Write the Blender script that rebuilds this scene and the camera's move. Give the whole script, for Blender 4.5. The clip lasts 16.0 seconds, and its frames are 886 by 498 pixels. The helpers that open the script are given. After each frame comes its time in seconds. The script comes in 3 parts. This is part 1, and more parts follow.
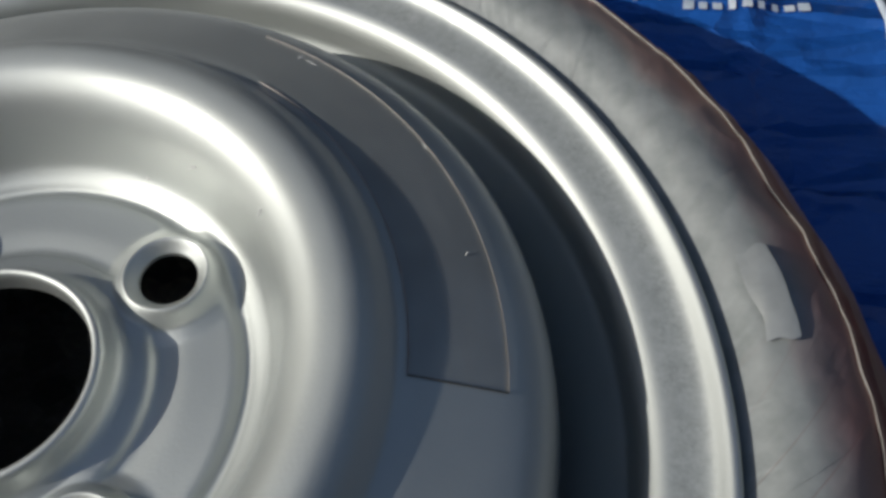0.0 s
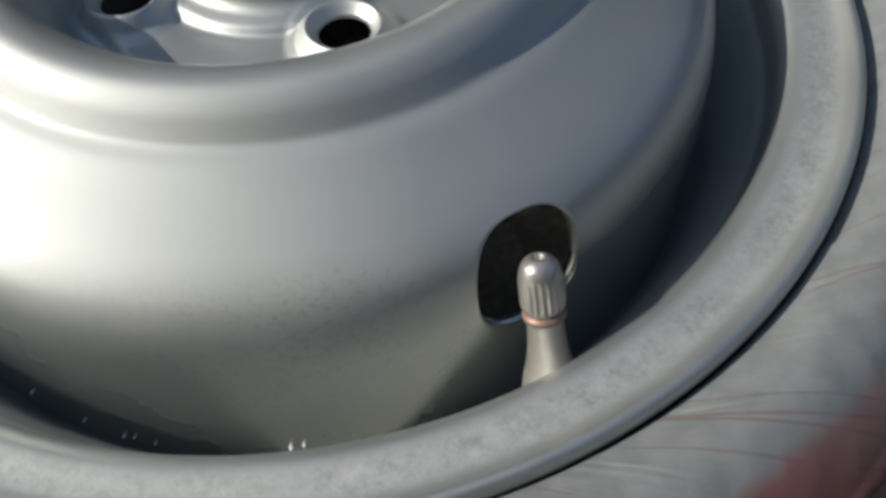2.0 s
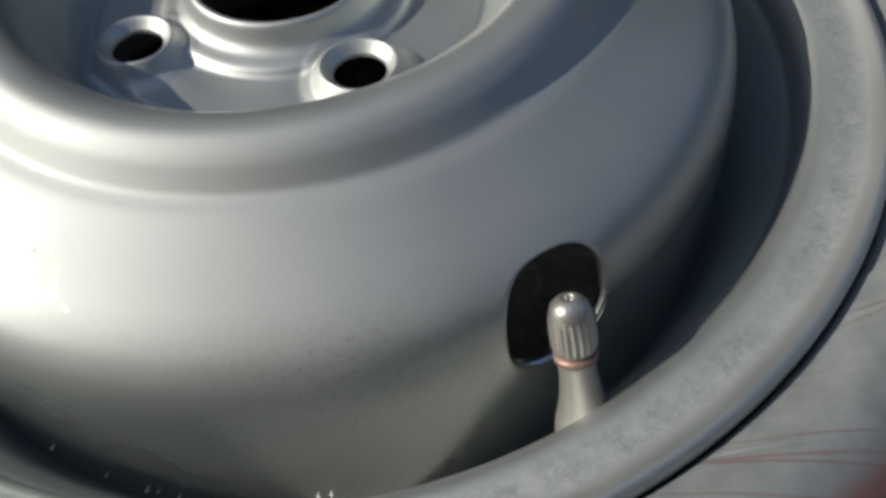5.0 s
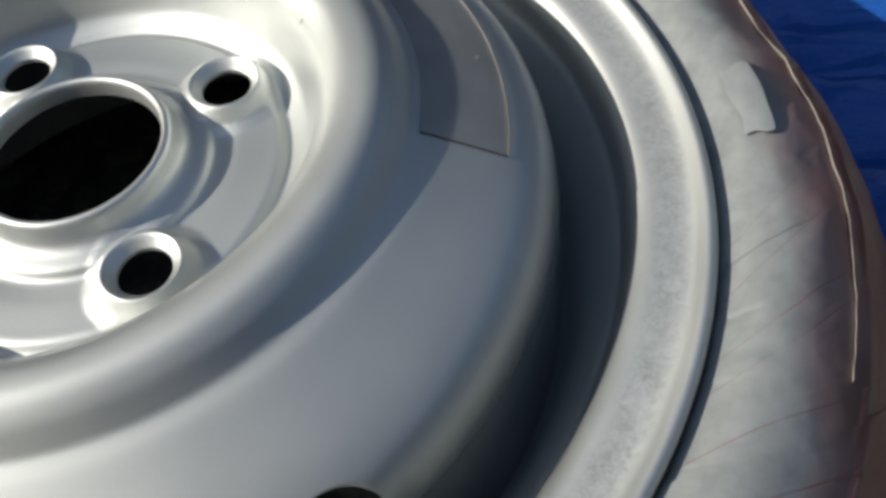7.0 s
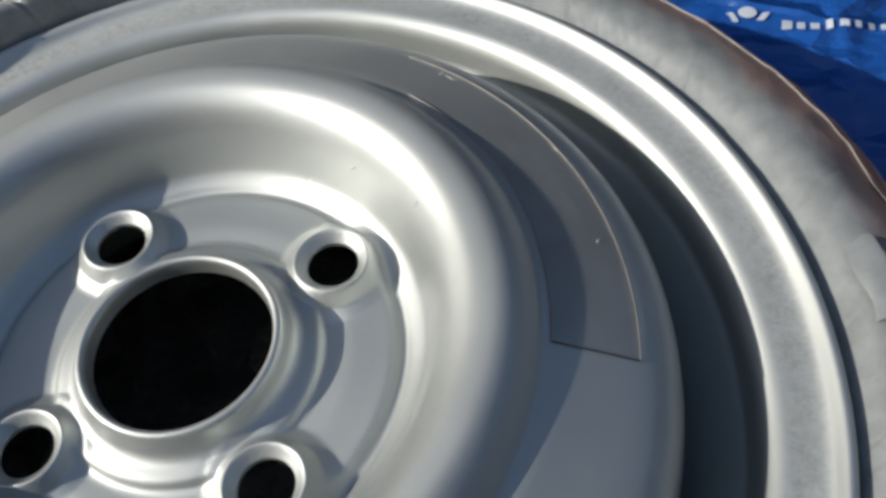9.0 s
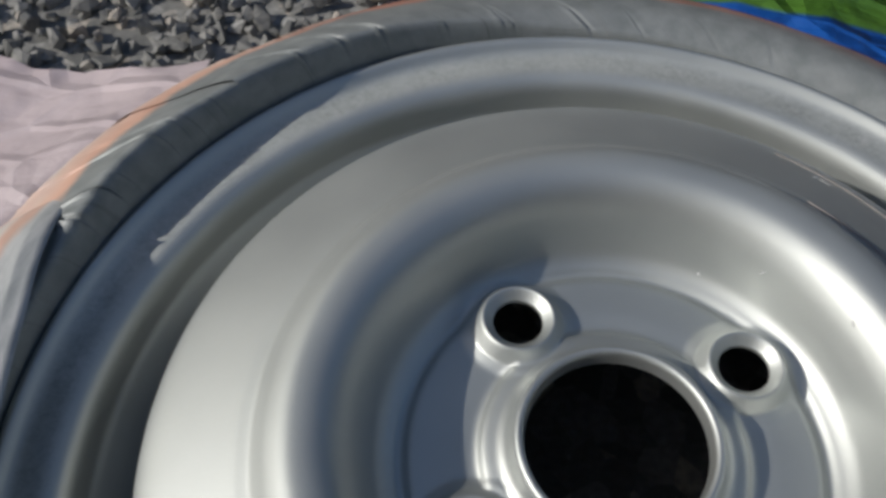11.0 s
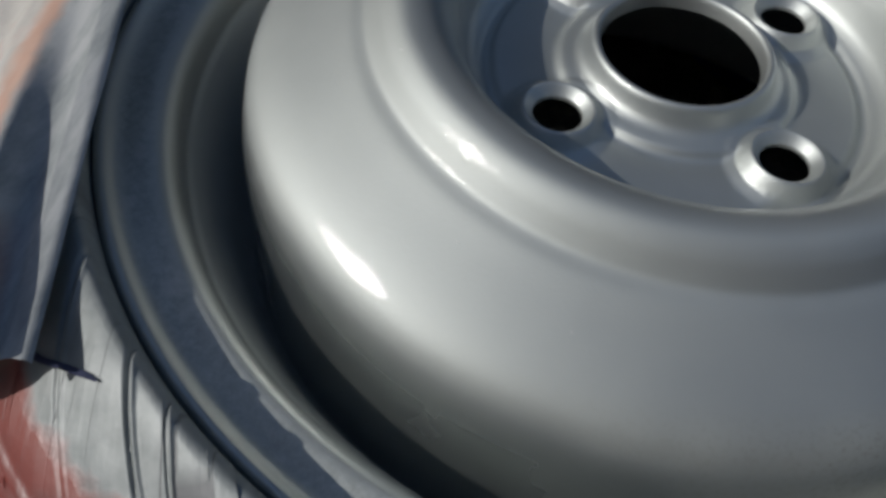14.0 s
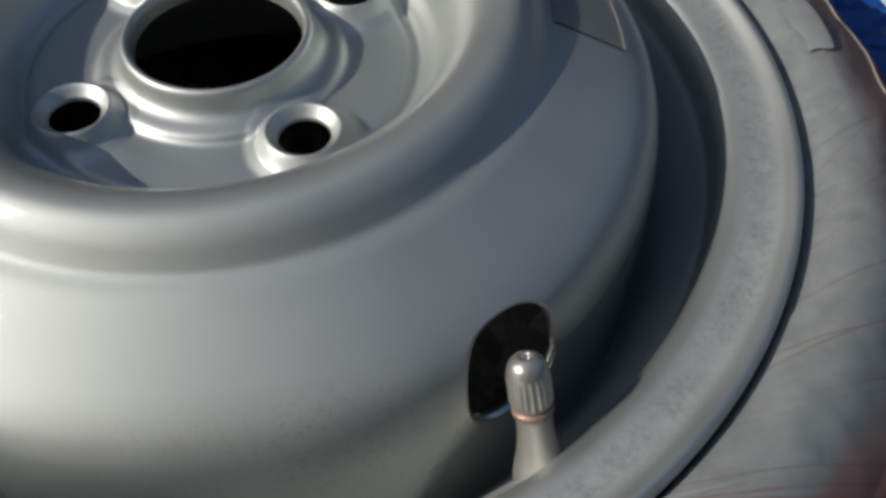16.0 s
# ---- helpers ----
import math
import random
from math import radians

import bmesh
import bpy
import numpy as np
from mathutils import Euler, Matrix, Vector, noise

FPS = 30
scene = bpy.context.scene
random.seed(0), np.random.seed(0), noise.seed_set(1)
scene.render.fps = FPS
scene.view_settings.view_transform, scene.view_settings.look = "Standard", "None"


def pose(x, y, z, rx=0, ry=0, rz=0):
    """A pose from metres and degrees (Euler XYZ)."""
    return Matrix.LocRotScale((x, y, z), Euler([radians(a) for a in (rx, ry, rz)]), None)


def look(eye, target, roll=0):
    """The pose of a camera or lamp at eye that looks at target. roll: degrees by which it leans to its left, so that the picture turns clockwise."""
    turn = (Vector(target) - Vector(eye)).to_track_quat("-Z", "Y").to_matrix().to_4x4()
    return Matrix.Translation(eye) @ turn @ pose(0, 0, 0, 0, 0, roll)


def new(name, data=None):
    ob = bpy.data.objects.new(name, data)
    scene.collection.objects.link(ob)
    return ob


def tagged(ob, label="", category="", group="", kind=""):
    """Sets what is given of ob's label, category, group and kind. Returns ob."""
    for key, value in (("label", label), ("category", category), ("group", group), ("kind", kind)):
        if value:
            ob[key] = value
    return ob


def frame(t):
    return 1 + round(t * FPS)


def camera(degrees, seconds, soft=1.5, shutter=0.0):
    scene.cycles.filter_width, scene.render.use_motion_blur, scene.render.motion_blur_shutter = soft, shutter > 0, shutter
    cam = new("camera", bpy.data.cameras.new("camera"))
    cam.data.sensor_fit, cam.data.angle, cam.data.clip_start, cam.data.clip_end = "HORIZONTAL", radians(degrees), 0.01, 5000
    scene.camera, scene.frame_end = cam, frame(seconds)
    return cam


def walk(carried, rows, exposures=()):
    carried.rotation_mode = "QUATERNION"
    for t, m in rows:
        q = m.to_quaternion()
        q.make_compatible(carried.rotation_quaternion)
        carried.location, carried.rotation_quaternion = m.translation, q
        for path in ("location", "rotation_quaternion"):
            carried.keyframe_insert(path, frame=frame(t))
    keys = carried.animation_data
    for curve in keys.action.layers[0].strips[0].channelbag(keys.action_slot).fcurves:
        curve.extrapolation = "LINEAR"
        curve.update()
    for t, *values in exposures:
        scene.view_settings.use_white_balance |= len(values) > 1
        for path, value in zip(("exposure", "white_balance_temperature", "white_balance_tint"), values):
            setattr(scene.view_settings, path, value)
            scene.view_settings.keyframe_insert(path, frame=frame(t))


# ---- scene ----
cam = camera(50.97, 16.0, soft=3.4)
PATH = [
    (0, (0.1336, -0.0786, 0.3597), (0.1014, 0.0796, 0.1069), -4.15),
    (0.5, (0.1467, -0.1214, 0.3613), (0.1046, 0.0339, 0.1081), -6.27),
    (1, (0.1556, -0.1665, 0.3516), (0.1086, -0.0059, 0.1027), -6.24),
    (1.5, (0.1426, -0.2187, 0.3373), (0.0933, -0.0521, 0.0927), -4.05),
    (2, (0.1219, -0.2371, 0.3263), (0.0700, -0.0618, 0.0884), -2.87),
    (2.5, (0.1009, -0.2483, 0.3218), (0.0494, -0.0677, 0.0879), -1.12),
    (3, (0.0890, -0.2547, 0.3192), (0.0306, -0.0715, 0.0890), -2.05),
    (5.5, (0.1332, -0.2149, 0.3300), (0.0771, -0.0394, 0.0933), -6.71),
    (6, (0.1498, -0.1974, 0.3352), (0.0927, -0.0265, 0.0953), -8.23),
    (6.5, (0.1548, -0.1823, 0.3373), (0.0981, -0.0107, 0.0978), -9.14),
    (7, (0.1631, -0.1579, 0.3485), (0.1054, 0.0107, 0.1072), -10.13),
    (7.5, (0.1640, -0.1437, 0.3557), (0.1042, 0.0225, 0.1132), -11.36),
    (8, (0.1563, -0.1190, 0.3661), (0.0979, 0.0418, 0.1196), -12.10),
    (10.5, (0.0192, -0.1072, 0.3966), (-0.0271, 0.0645, 0.1550), -3.09),
    (11, (-0.0273, -0.1138, 0.4055), (-0.0636, 0.0515, 0.1579), 0.89),
    (11.5, (-0.0537, -0.1301, 0.4061), (-0.0879, 0.0392, 0.1608), 3.03),
    (12, (-0.0798, -0.1550, 0.3911), (-0.1076, 0.0166, 0.1466), 6.60),
    (12.5, (-0.0915, -0.1770, 0.3830), (-0.1104, -0.0016, 0.1403), 9.89),
    (13, (-0.0863, -0.2090, 0.3787), (-0.1045, -0.0336, 0.1360), 9.47),
    (13.5, (-0.0632, -0.2336, 0.3631), (-0.0810, -0.0589, 0.1199), 8.31),
    (14, (-0.0408, -0.2509, 0.3487), (-0.0614, -0.0680, 0.1118), 7.75),
    (14.5, (0.0046, -0.2613, 0.3448), (-0.0102, -0.0838, 0.1033), 7.55),
    (15, (0.0490, -0.2587, 0.3410), (0.0292, -0.0748, 0.1047), 4.17),
    (15.5, (0.0774, -0.2423, 0.3452), (0.0548, -0.0593, 0.1086), 1.72),
    (16, (0.1002, -0.2280, 0.3415), (0.0773, -0.0400, 0.1089), 0.31),
]
walk(cam, [(t, look(eye, target, roll)) for t, eye, target, roll in PATH],
     exposures=[(0, -0.27, 6510, 9), (0.5, -0.15, 6610, 10), (1, 0.03, 6660, 10), (2, 0.08, 6640, 10), (3, 0.03, 6540, 10), (5.5, -0.07, 6710, 10), (6, 0.15, 6760, 10), (7, 0.41, 6710, 10), (8, 0.39, 6610, 10), (10.5, -0.3, 6500, 11), (11, -0.22, 6450, 11), (12, -0.11, 6400, 10), (12.5, -0.17, 6350, 10), (13, -0.29, 6300, 10), (13.5, -0.37, 6250, 9), (14, -0.55, 6250, 10), (14.5, -0.72, 6350, 10), (15, -0.67, 6400, 10), (15.5, -0.52, 6500, 10), (16, -0.27, 6550, 10)])

# ---- light ----
SUN_AZ, SUN_EL = 199.5, 34.0   # degrees; the way to the sun, counter-clockwise from +x
world = bpy.data.worlds.new("sky")
scene.world = world
world.use_nodes = True
_wn = world.node_tree.nodes
_sky = _wn.new("ShaderNodeTexSky")
_sky.sky_type, _sky.sun_disc = "NISHITA", False
_sky.sun_elevation, _sky.sun_rotation = radians(SUN_EL), radians(90 - SUN_AZ)
_sky.dust_density = 1.2
_sky.ozone_density = 1.4
world.node_tree.links.new(_sky.outputs[0], _wn["Background"].inputs[0])
_wn["Background"].inputs[1].default_value = 0.122
sun = new("sun", bpy.data.lights.new("sun", "SUN"))
sun.data.energy, sun.data.angle, sun.data.color = 3.75, radians(0.55), (1.0, 0.955, 0.885)
_a, _e = radians(SUN_AZ), radians(SUN_EL)
sun.matrix_world = look((3 * math.cos(_a) * math.cos(_e), 3 * math.sin(_a) * math.cos(_e), 3 * math.sin(_e)), (0, 0, 0))
scene.view_settings.exposure = 0.0


# ---- materials ----
def nodes_of(name):
    m = bpy.data.materials.new(name)
    m.use_nodes = True
    nt = m.node_tree
    return m, nt, nt.nodes["Principled BSDF"]


def add(nt, kind, ins=None, **props):
    n = nt.nodes.new(kind)
    for k, v in props.items():
        if k == "operation":
            n.operation = v
        elif k == "blend":
            n.blend_type = v
        elif k == "data":
            n.data_type = v
    for k, v in (ins or {}).items():
        if hasattr(v, "is_output"):
            nt.links.new(v, n.inputs[k])
        else:
            n.inputs[k].default_value = v
    return n


def math_node(nt, op, a, b=0.0, c=0.0):
    return add(nt, "ShaderNodeMath", {0: a, 1: b, 2: c}, operation=op).outputs[0]


def mix(nt, f, a, b, blend="MIX"):
    n = add(nt, "ShaderNodeMix", None, data="RGBA", blend=blend)
    for k, v in ((0, f), (6, a), (7, b)):
        if hasattr(v, "is_output"):
            nt.links.new(v, n.inputs[k])
        else:
            n.inputs[k].default_value = v if k == 0 else (*v, 1)
    return n.outputs[2]


def ramp(nt, x, lo, hi, a=0.0, b=1.0):
    n = add(nt, "ShaderNodeMapRange", {0: x, 1: lo, 2: hi, 3: a, 4: b})
    return n.outputs[0]


def place(nt):
    return add(nt, "ShaderNodeTexCoord").outputs["Object"]


def noise_tex(nt, vec, scale, detail=4.0, rough=0.55):
    return add(nt, "ShaderNodeTexNoise", {"Vector": vec, "Scale": scale, "Detail": detail, "Roughness": rough}).outputs[0]


def bump(nt, bsdf, height, strength, dist):
    b = add(nt, "ShaderNodeBump", {"Height": height, "Strength": strength, "Distance": dist})
    nt.links.new(b.outputs[0], bsdf.inputs["Normal"])


def polar(nt, vec):
    s = add(nt, "ShaderNodeSeparateXYZ", {0: vec})
    r = math_node(nt, "SQRT", math_node(nt, "ADD", math_node(nt, "MULTIPLY", s.outputs[0], s.outputs[0]), math_node(nt, "MULTIPLY", s.outputs[1], s.outputs[1])))
    return s, r, math_node(nt, "ARCTAN2", s.outputs[1], s.outputs[0])


def silver_paint(name, dusty=False):
    m, nt, b = nodes_of(name)
    v = place(nt)
    big = noise_tex(nt, v, 22, 5)
    fine = noise_tex(nt, v, 1100, 2)
    grit = noise_tex(nt, v, 420, 3)
    col = mix(nt, ramp(nt, big, 0.35, 0.7), (0.492, 0.514, 0.494), (0.542, 0.564, 0.540))
    rough = ramp(nt, big, 0.3, 0.7, *((0.52, 0.58) if dusty else (0.66, 0.70)))
    h = math_node(nt, "MULTIPLY_ADD", grit, 0.5, fine)
    s, r, a = polar(nt, v)
    if not dusty:
        # thinner, smoother paint down the side and in the dish
        rough = math_node(nt, "SUBTRACT", rough, ramp(nt, s.outputs[2], -0.007, -0.022, 0.0, 0.42))
        rough = math_node(nt, "ADD", rough, ramp(nt, r, 0.094, 0.084, 0.0, -0.12))
        # coarse dry spray low on the disc's front; its lower reach paints in a dark reflection
        zone = math_node(nt, "MULTIPLY", ramp(nt, r, 0.1290, 0.1375), math_node(nt, "MULTIPLY", ramp(nt, a, -1.75, -1.35), ramp(nt, a, -0.85, -1.05)))
        dry = noise_tex(nt, v, 520, 4, 0.7)
        low = ramp(nt, s.outputs[2], -0.075, -0.022)
        zone = math_node(nt, "MULTIPLY", zone, math_node(nt, "MULTIPLY", low, ramp(nt, big, 0.35, 0.6, 0.4, 1.0)))
        col = mix(nt, math_node(nt, "MULTIPLY", zone, ramp(nt, dry, 0.50, 0.72, 0.0, 0.6)), col, (0.34, 0.32, 0.285))
        rough = math_node(nt, "MULTIPLY_ADD", zone, 0.12, rough)
        h = math_node(nt, "MULTIPLY_ADD", math_node(nt, "MULTIPLY", zone, dry), 1.2, h)
    if dusty:
        band = math_node(nt, "MULTIPLY", ramp(nt, r, 0.1685, 0.1735), ramp(nt, r, 0.1835, 0.179))
        blotch = noise_tex(nt, v, 420, 7, 0.78)
        patch = noise_tex(nt, v, 55, 4)
        speck = math_node(nt, "MULTIPLY", band, math_node(nt, "MULTIPLY", ramp(nt, blotch, 0.36, 0.66), ramp(nt, patch, 0.3, 0.6, 0.35, 0.85)))
        col = mix(nt, speck, col, (0.275, 0.29, 0.27))
        col = mix(nt, math_node(nt, "MULTIPLY", ramp(nt, patch, 0.58, 0.66), math_node(nt, "MULTIPLY", band, 0.5)), col, (0.60, 0.61, 0.59))
        rough = math_node(nt, "MULTIPLY_ADD", band, 0.15, rough)
        rough = math_node(nt, "ADD", rough, ramp(nt, r, 0.1625, 0.1580, 0.0, 0.18))
        h = math_node(nt, "MULTIPLY_ADD", math_node(nt, "MULTIPLY", band, blotch), 1.5, h)
    nt.links.new(col, b.inputs["Base Color"])
    nt.links.new(rough, b.inputs["Roughness"])
    if dusty:
        # the dusty band is duller than the clean metal paint
        nt.links.new(math_node(nt, "MINIMUM", ramp(nt, band, 0.0, 1.0, 0.90, 0.50), ramp(nt, r, 0.158, 0.164, 0.42, 0.90)), b.inputs["Metallic"])
    else:
        b.inputs["Metallic"].default_value = 0.92
    b.inputs["Coat Weight"].default_value = 0.5
    b.inputs["Coat Roughness"].default_value = 0.07
    bump(nt, b, h, 0.10, 0.0004)
    flake = add(nt, "ShaderNodeBump", {"Height": noise_tex(nt, v, 700, 2, 0.7), "Strength": 0.40, "Distance": 0.0004})
    nt.links.new(flake.outputs[0], b.inputs["Coat Normal"])
    return m


def plain(name, a, c, rough, scale=60.0, metal=0.0, bumps=0.2, dist=0.001):
    m, nt, b = nodes_of(name)
    v = place(nt)
    n = noise_tex(nt, v, scale, 5)
    nt.links.new(mix(nt, ramp(nt, n, 0.3, 0.7), a, c), b.inputs["Base Color"])
    b.inputs["Roughness"].default_value, b.inputs["Metallic"].default_value = rough, metal
    bump(nt, b, noise_tex(nt, v, scale * 4, 4), bumps, dist)
    return m


def masking_film():
    m, nt, b = nodes_of("masking_film")
    v = place(nt)
    s, r, a = polar(nt, v)
    n1 = noise_tex(nt, v, 30, 5)
    n2 = noise_tex(nt, v, 120, 5)
    n3 = noise_tex(nt, v, 9, 2)
    # printed film: red, and cream with salmon on one side
    west = math_node(nt, "ADD", ramp(nt, s.outputs[0], -0.13, -0.175), ramp(nt, s.outputs[1], -0.158, -0.140, -1.0, 0.0))
    west = add(nt, "ShaderNodeClamp", {0: west}).outputs[0]
    red = mix(nt, ramp(nt, n1, 0.35, 0.65), (0.21, 0.045, 0.035), (0.13, 0.056, 0.046))
    wisp = noise_tex(nt, add(nt, "ShaderNodeMapping", {"Vector": v, "Rotation": (0.0, 0.0, 0.5), "Scale": (60.0, 16.0, 20.0)}).outputs[0], 1.0, 5, 0.65)
    peach = mix(nt, ramp(nt, n1, 0.42, 0.6), (0.66, 0.60, 0.51), (0.66, 0.48, 0.40))
    peach = mix(nt, ramp(nt, wisp, 0.52, 0.66, 0.0, 0.8), peach, (0.58, 0.58, 0.55))
    north = ramp(nt, s.outputs[1], 0.06, 0.14)
    film = mix(nt, west, mix(nt, north, red, (0.42, 0.20, 0.14)), peach)
    orange = mix(nt, west, mix(nt, north, (0.24, 0.06, 0.045), (0.45, 0.22, 0.16)), (0.62, 0.38, 0.28))
    edge = math_node(nt, "ADD", r, math_node(nt, "MULTIPLY", math_node(nt, "SUBTRACT", n3, 0.5), 0.022))
    edge = math_node(nt, "ADD", edge, math_node(nt, "MULTIPLY", math_node(nt, "SUBTRACT", n1, 0.5), 0.022))
    edge = math_node(nt, "MULTIPLY_ADD", west, ramp(nt, s.outputs[1], 0.10, 0.02, 0.0, 0.0065), edge)
    east = math_node(nt, "MULTIPLY", ramp(nt, s.outputs[0], 0.02, 0.10), ramp(nt, s.outputs[1], -0.16, -0.10))
    over = math_node(nt, "ADD", math_node(nt, "MULTIPLY", ramp(nt, edge, 0.2150, 0.2195), math_node(nt, "SUBTRACT", 1.0, east)), math_node(nt, "MULTIPLY", ramp(nt, math_node(nt, "SUBTRACT", edge, ramp(nt, s.outputs[1], 0.06, -0.06, -0.005, 0.003)), 0.2110, 0.2310), east))
    spray = mix(nt, ramp(nt, n2, 0.35, 0.65), (0.205, 0.223, 0.217), (0.275, 0.292, 0.286))
    # thin creases: red through cracked spray; towards -x the pleats' shade, painted near-black
    swirl = math_node(nt, "ADD", a, math_node(nt, "MULTIPLY", r, -5.5))
    swirl = math_node(nt, "MULTIPLY_ADD", noise_tex(nt, v, 9, 2), 0.07, swirl)
    cells = add(nt, "ShaderNodeCombineXYZ", {0: math_node(nt, "MULTIPLY", swirl, 9.0), 1: math_node(nt, "MULTIPLY", r, 6.0)})
    vor = nt.nodes.new("ShaderNodeTexVoronoi")
    vor.feature = "DISTANCE_TO_EDGE"
    vor.inputs["Scale"].default_value = 1.0
    nt.links.new(cells.outputs[0], vor.inputs["Vector"])
    line = math_node(nt, "MULTIPLY", ramp(nt, vor.outputs[0], 0.018, 0.004), ramp(nt, noise_tex(nt, v, 24, 3), 0.42, 0.58, 0.1, 0.7))
    line = math_node(nt, "MULTIPLY", line, ramp(nt, west, 0.6, 1.0, 1.0, 0.35))
    line = math_node(nt, "MULTIPLY", line, math_node(nt, "MAXIMUM", ramp(nt, s.outputs[1], 0.06, -0.05, 0.12, 1.0), ramp(nt, s.outputs[0], 0.02, -0.06)))
    spray = mix(nt, line, spray, mix(nt, ramp(nt, s.outputs[0], 0.05, -0.05), (0.19, 0.10, 0.09), (0.06, 0.06, 0.065)))
    smear = noise_tex(nt, cells.outputs[0], 1.3, 5, 0.6)
    spray = mix(nt, ramp(nt, smear, 0.5, 0.72, 0.0, 0.45), spray, (0.25, 0.26, 0.255))
    mid = mix(nt, ramp(nt, edge, 0.2205, 0.228), orange, film)
    nt.links.new(mix(nt, over, spray, mid), b.inputs["Base Color"])
    nt.links.new(ramp(nt, over, 0.0, 1.0, 0.50, 0.38), b.inputs["Roughness"])
    nt.links.new(ramp(nt, over, 0.0, 1.0, 0.15, 0.0), b.inputs["Metallic"])
    crinkle = noise_tex(nt, cells.outputs[0], 1.7, 6, 0.6)
    facet = add(nt, "ShaderNodeTexVoronoi", {"Vector": add(nt, "ShaderNodeMapping", {"Vector": v, "Rotation": (0.0, 0.0, 0.4), "Scale": (85.0, 36.0, 40.0)}).outputs[0], "Scale": 1.0}).outputs[0]
    crinkle = math_node(nt, "MULTIPLY_ADD", math_node(nt, "MULTIPLY", facet, over), 0.8, crinkle)
    bump(nt, b, math_node(nt, "SUBTRACT", math_node(nt, "MULTIPLY_ADD", crinkle, 1.5, math_node(nt, "MULTIPLY_ADD", n2, 0.3, n1)), math_node(nt, "MULTIPLY", line, 0.5)), 0.22, 0.0018)
    return m


def bag_film(name, zones, folded, rough):
    """Crinkled carrier bag plastic; zones(nt, separated place) gives the colour."""
    m, nt, b = nodes_of(name)
    v = place(nt)
    s = add(nt, "ShaderNodeSeparateXYZ", {0: v})
    nt.links.new(zones(nt, s, v), b.inputs["Base Color"])
    b.inputs["Roughness"].default_value = rough
    vor = add(nt, "ShaderNodeTexVoronoi", {"Vector": v, "Scale": 38.0}).outputs[0]
    streak = add(nt, "ShaderNodeMapping", {"Vector": v, "Rotation": (0.0, 0.0, 0.75), "Scale": (14.0, 90.0, 30.0)}).outputs[0]
    folds = math_node(nt, "MULTIPLY_ADD", noise_tex(nt, streak, 1.0, 5, 0.6), 0.9, noise_tex(nt, v, 60, 6, 0.6))
    crease = nt.nodes.new("ShaderNodeTexVoronoi")
    crease.feature = "DISTANCE_TO_EDGE"
    crease.inputs["Scale"].default_value = 1.0
    bent = mix(nt, 0.10, add(nt, "ShaderNodeMapping", {"Vector": v, "Rotation": (0.0, 0.0, -0.8), "Scale": (15.0, 34.0, 20.0)}).outputs[0], add(nt, "ShaderNodeTexNoise", {"Vector": v, "Scale": 26.0, "Detail": 4.0}).outputs[1])
    nt.links.new(bent, crease.inputs["Vector"])
    lines = ramp(nt, crease.outputs[0], 0.0, 0.16, 1.6, 0.0)
    bump(nt, b, math_node(nt, "ADD", math_node(nt, "MULTIPLY", vor, 0.35), math_node(nt, "ADD", folds, lines)), folded, 0.0030)
    return m


def blue_zones(nt, s, v):
    n = noise_tex(nt, v, 14, 4)
    d = math_node(nt, "ADD", math_node(nt, "MULTIPLY_ADD", s.outputs[0], -0.02, s.outputs[1]), math_node(nt, "MULTIPLY", n, 0.012))
    green = mix(nt, n, (0.06, 0.15, 0.02), (0.09, 0.21, 0.03))
    blue = mix(nt, n, (0.008, 0.068, 0.30), (0.015, 0.105, 0.40))
    return mix(nt, ramp(nt, d, 0.3245, 0.3275), blue, green)


def teal_zones(nt, s, v):
    n = noise_tex(nt, v, 16, 4)
    dx = math_node(nt, "DIVIDE", math_node(nt, "SUBTRACT", s.outputs[0], -0.280), 0.108)
    dy = math_node(nt, "DIVIDE", math_node(nt, "SUBTRACT", s.outputs[1], 0.157), 0.104)
    d = math_node(nt, "ADD", math_node(nt, "ADD", math_node(nt, "MULTIPLY", dx, dx), math_node(nt, "MULTIPLY", dy, dy)), math_node(nt, "MULTIPLY", n, 0.3))
    return mix(nt, ramp(nt, d, 1.12, 1.16), mix(nt, n, (0.46, 0.385, 0.395), (0.60, 0.52, 0.53)), mix(nt, n, (0.07, 0.34, 0.36), (0.11, 0.44, 0.46)))


def stone_material(name, island):
    m, nt, b = nodes_of(name)
    v = place(nt)
    n = noise_tex(nt, v, 220, 5)
    if island:
        rnd = add(nt, "ShaderNodeNewGeometry").outputs["Random Per Island"]
    else:
        rnd = add(nt, "ShaderNodeTexVoronoi", {"Vector": v, "Scale": 75.0}).outputs["Color"]
        rnd = add(nt, "ShaderNodeSeparateColor", {0: rnd}).outputs[0]
    base = mix(nt, rnd, (0.15, 0.152, 0.142), (0.40, 0.395, 0.37))
    warm = mix(nt, ramp(nt, rnd, 0.86, 0.9), base, (0.50, 0.45, 0.38))
    nt.links.new(mix(nt, ramp(nt, n, 0.3, 0.7), warm, mix(nt, 0.6, warm, (0.09, 0.09, 0.085))), b.inputs["Base Color"])
    b.inputs["Roughness"].default_value = 0.85
    bump(nt, b, n, 0.5, 0.002)
    return m


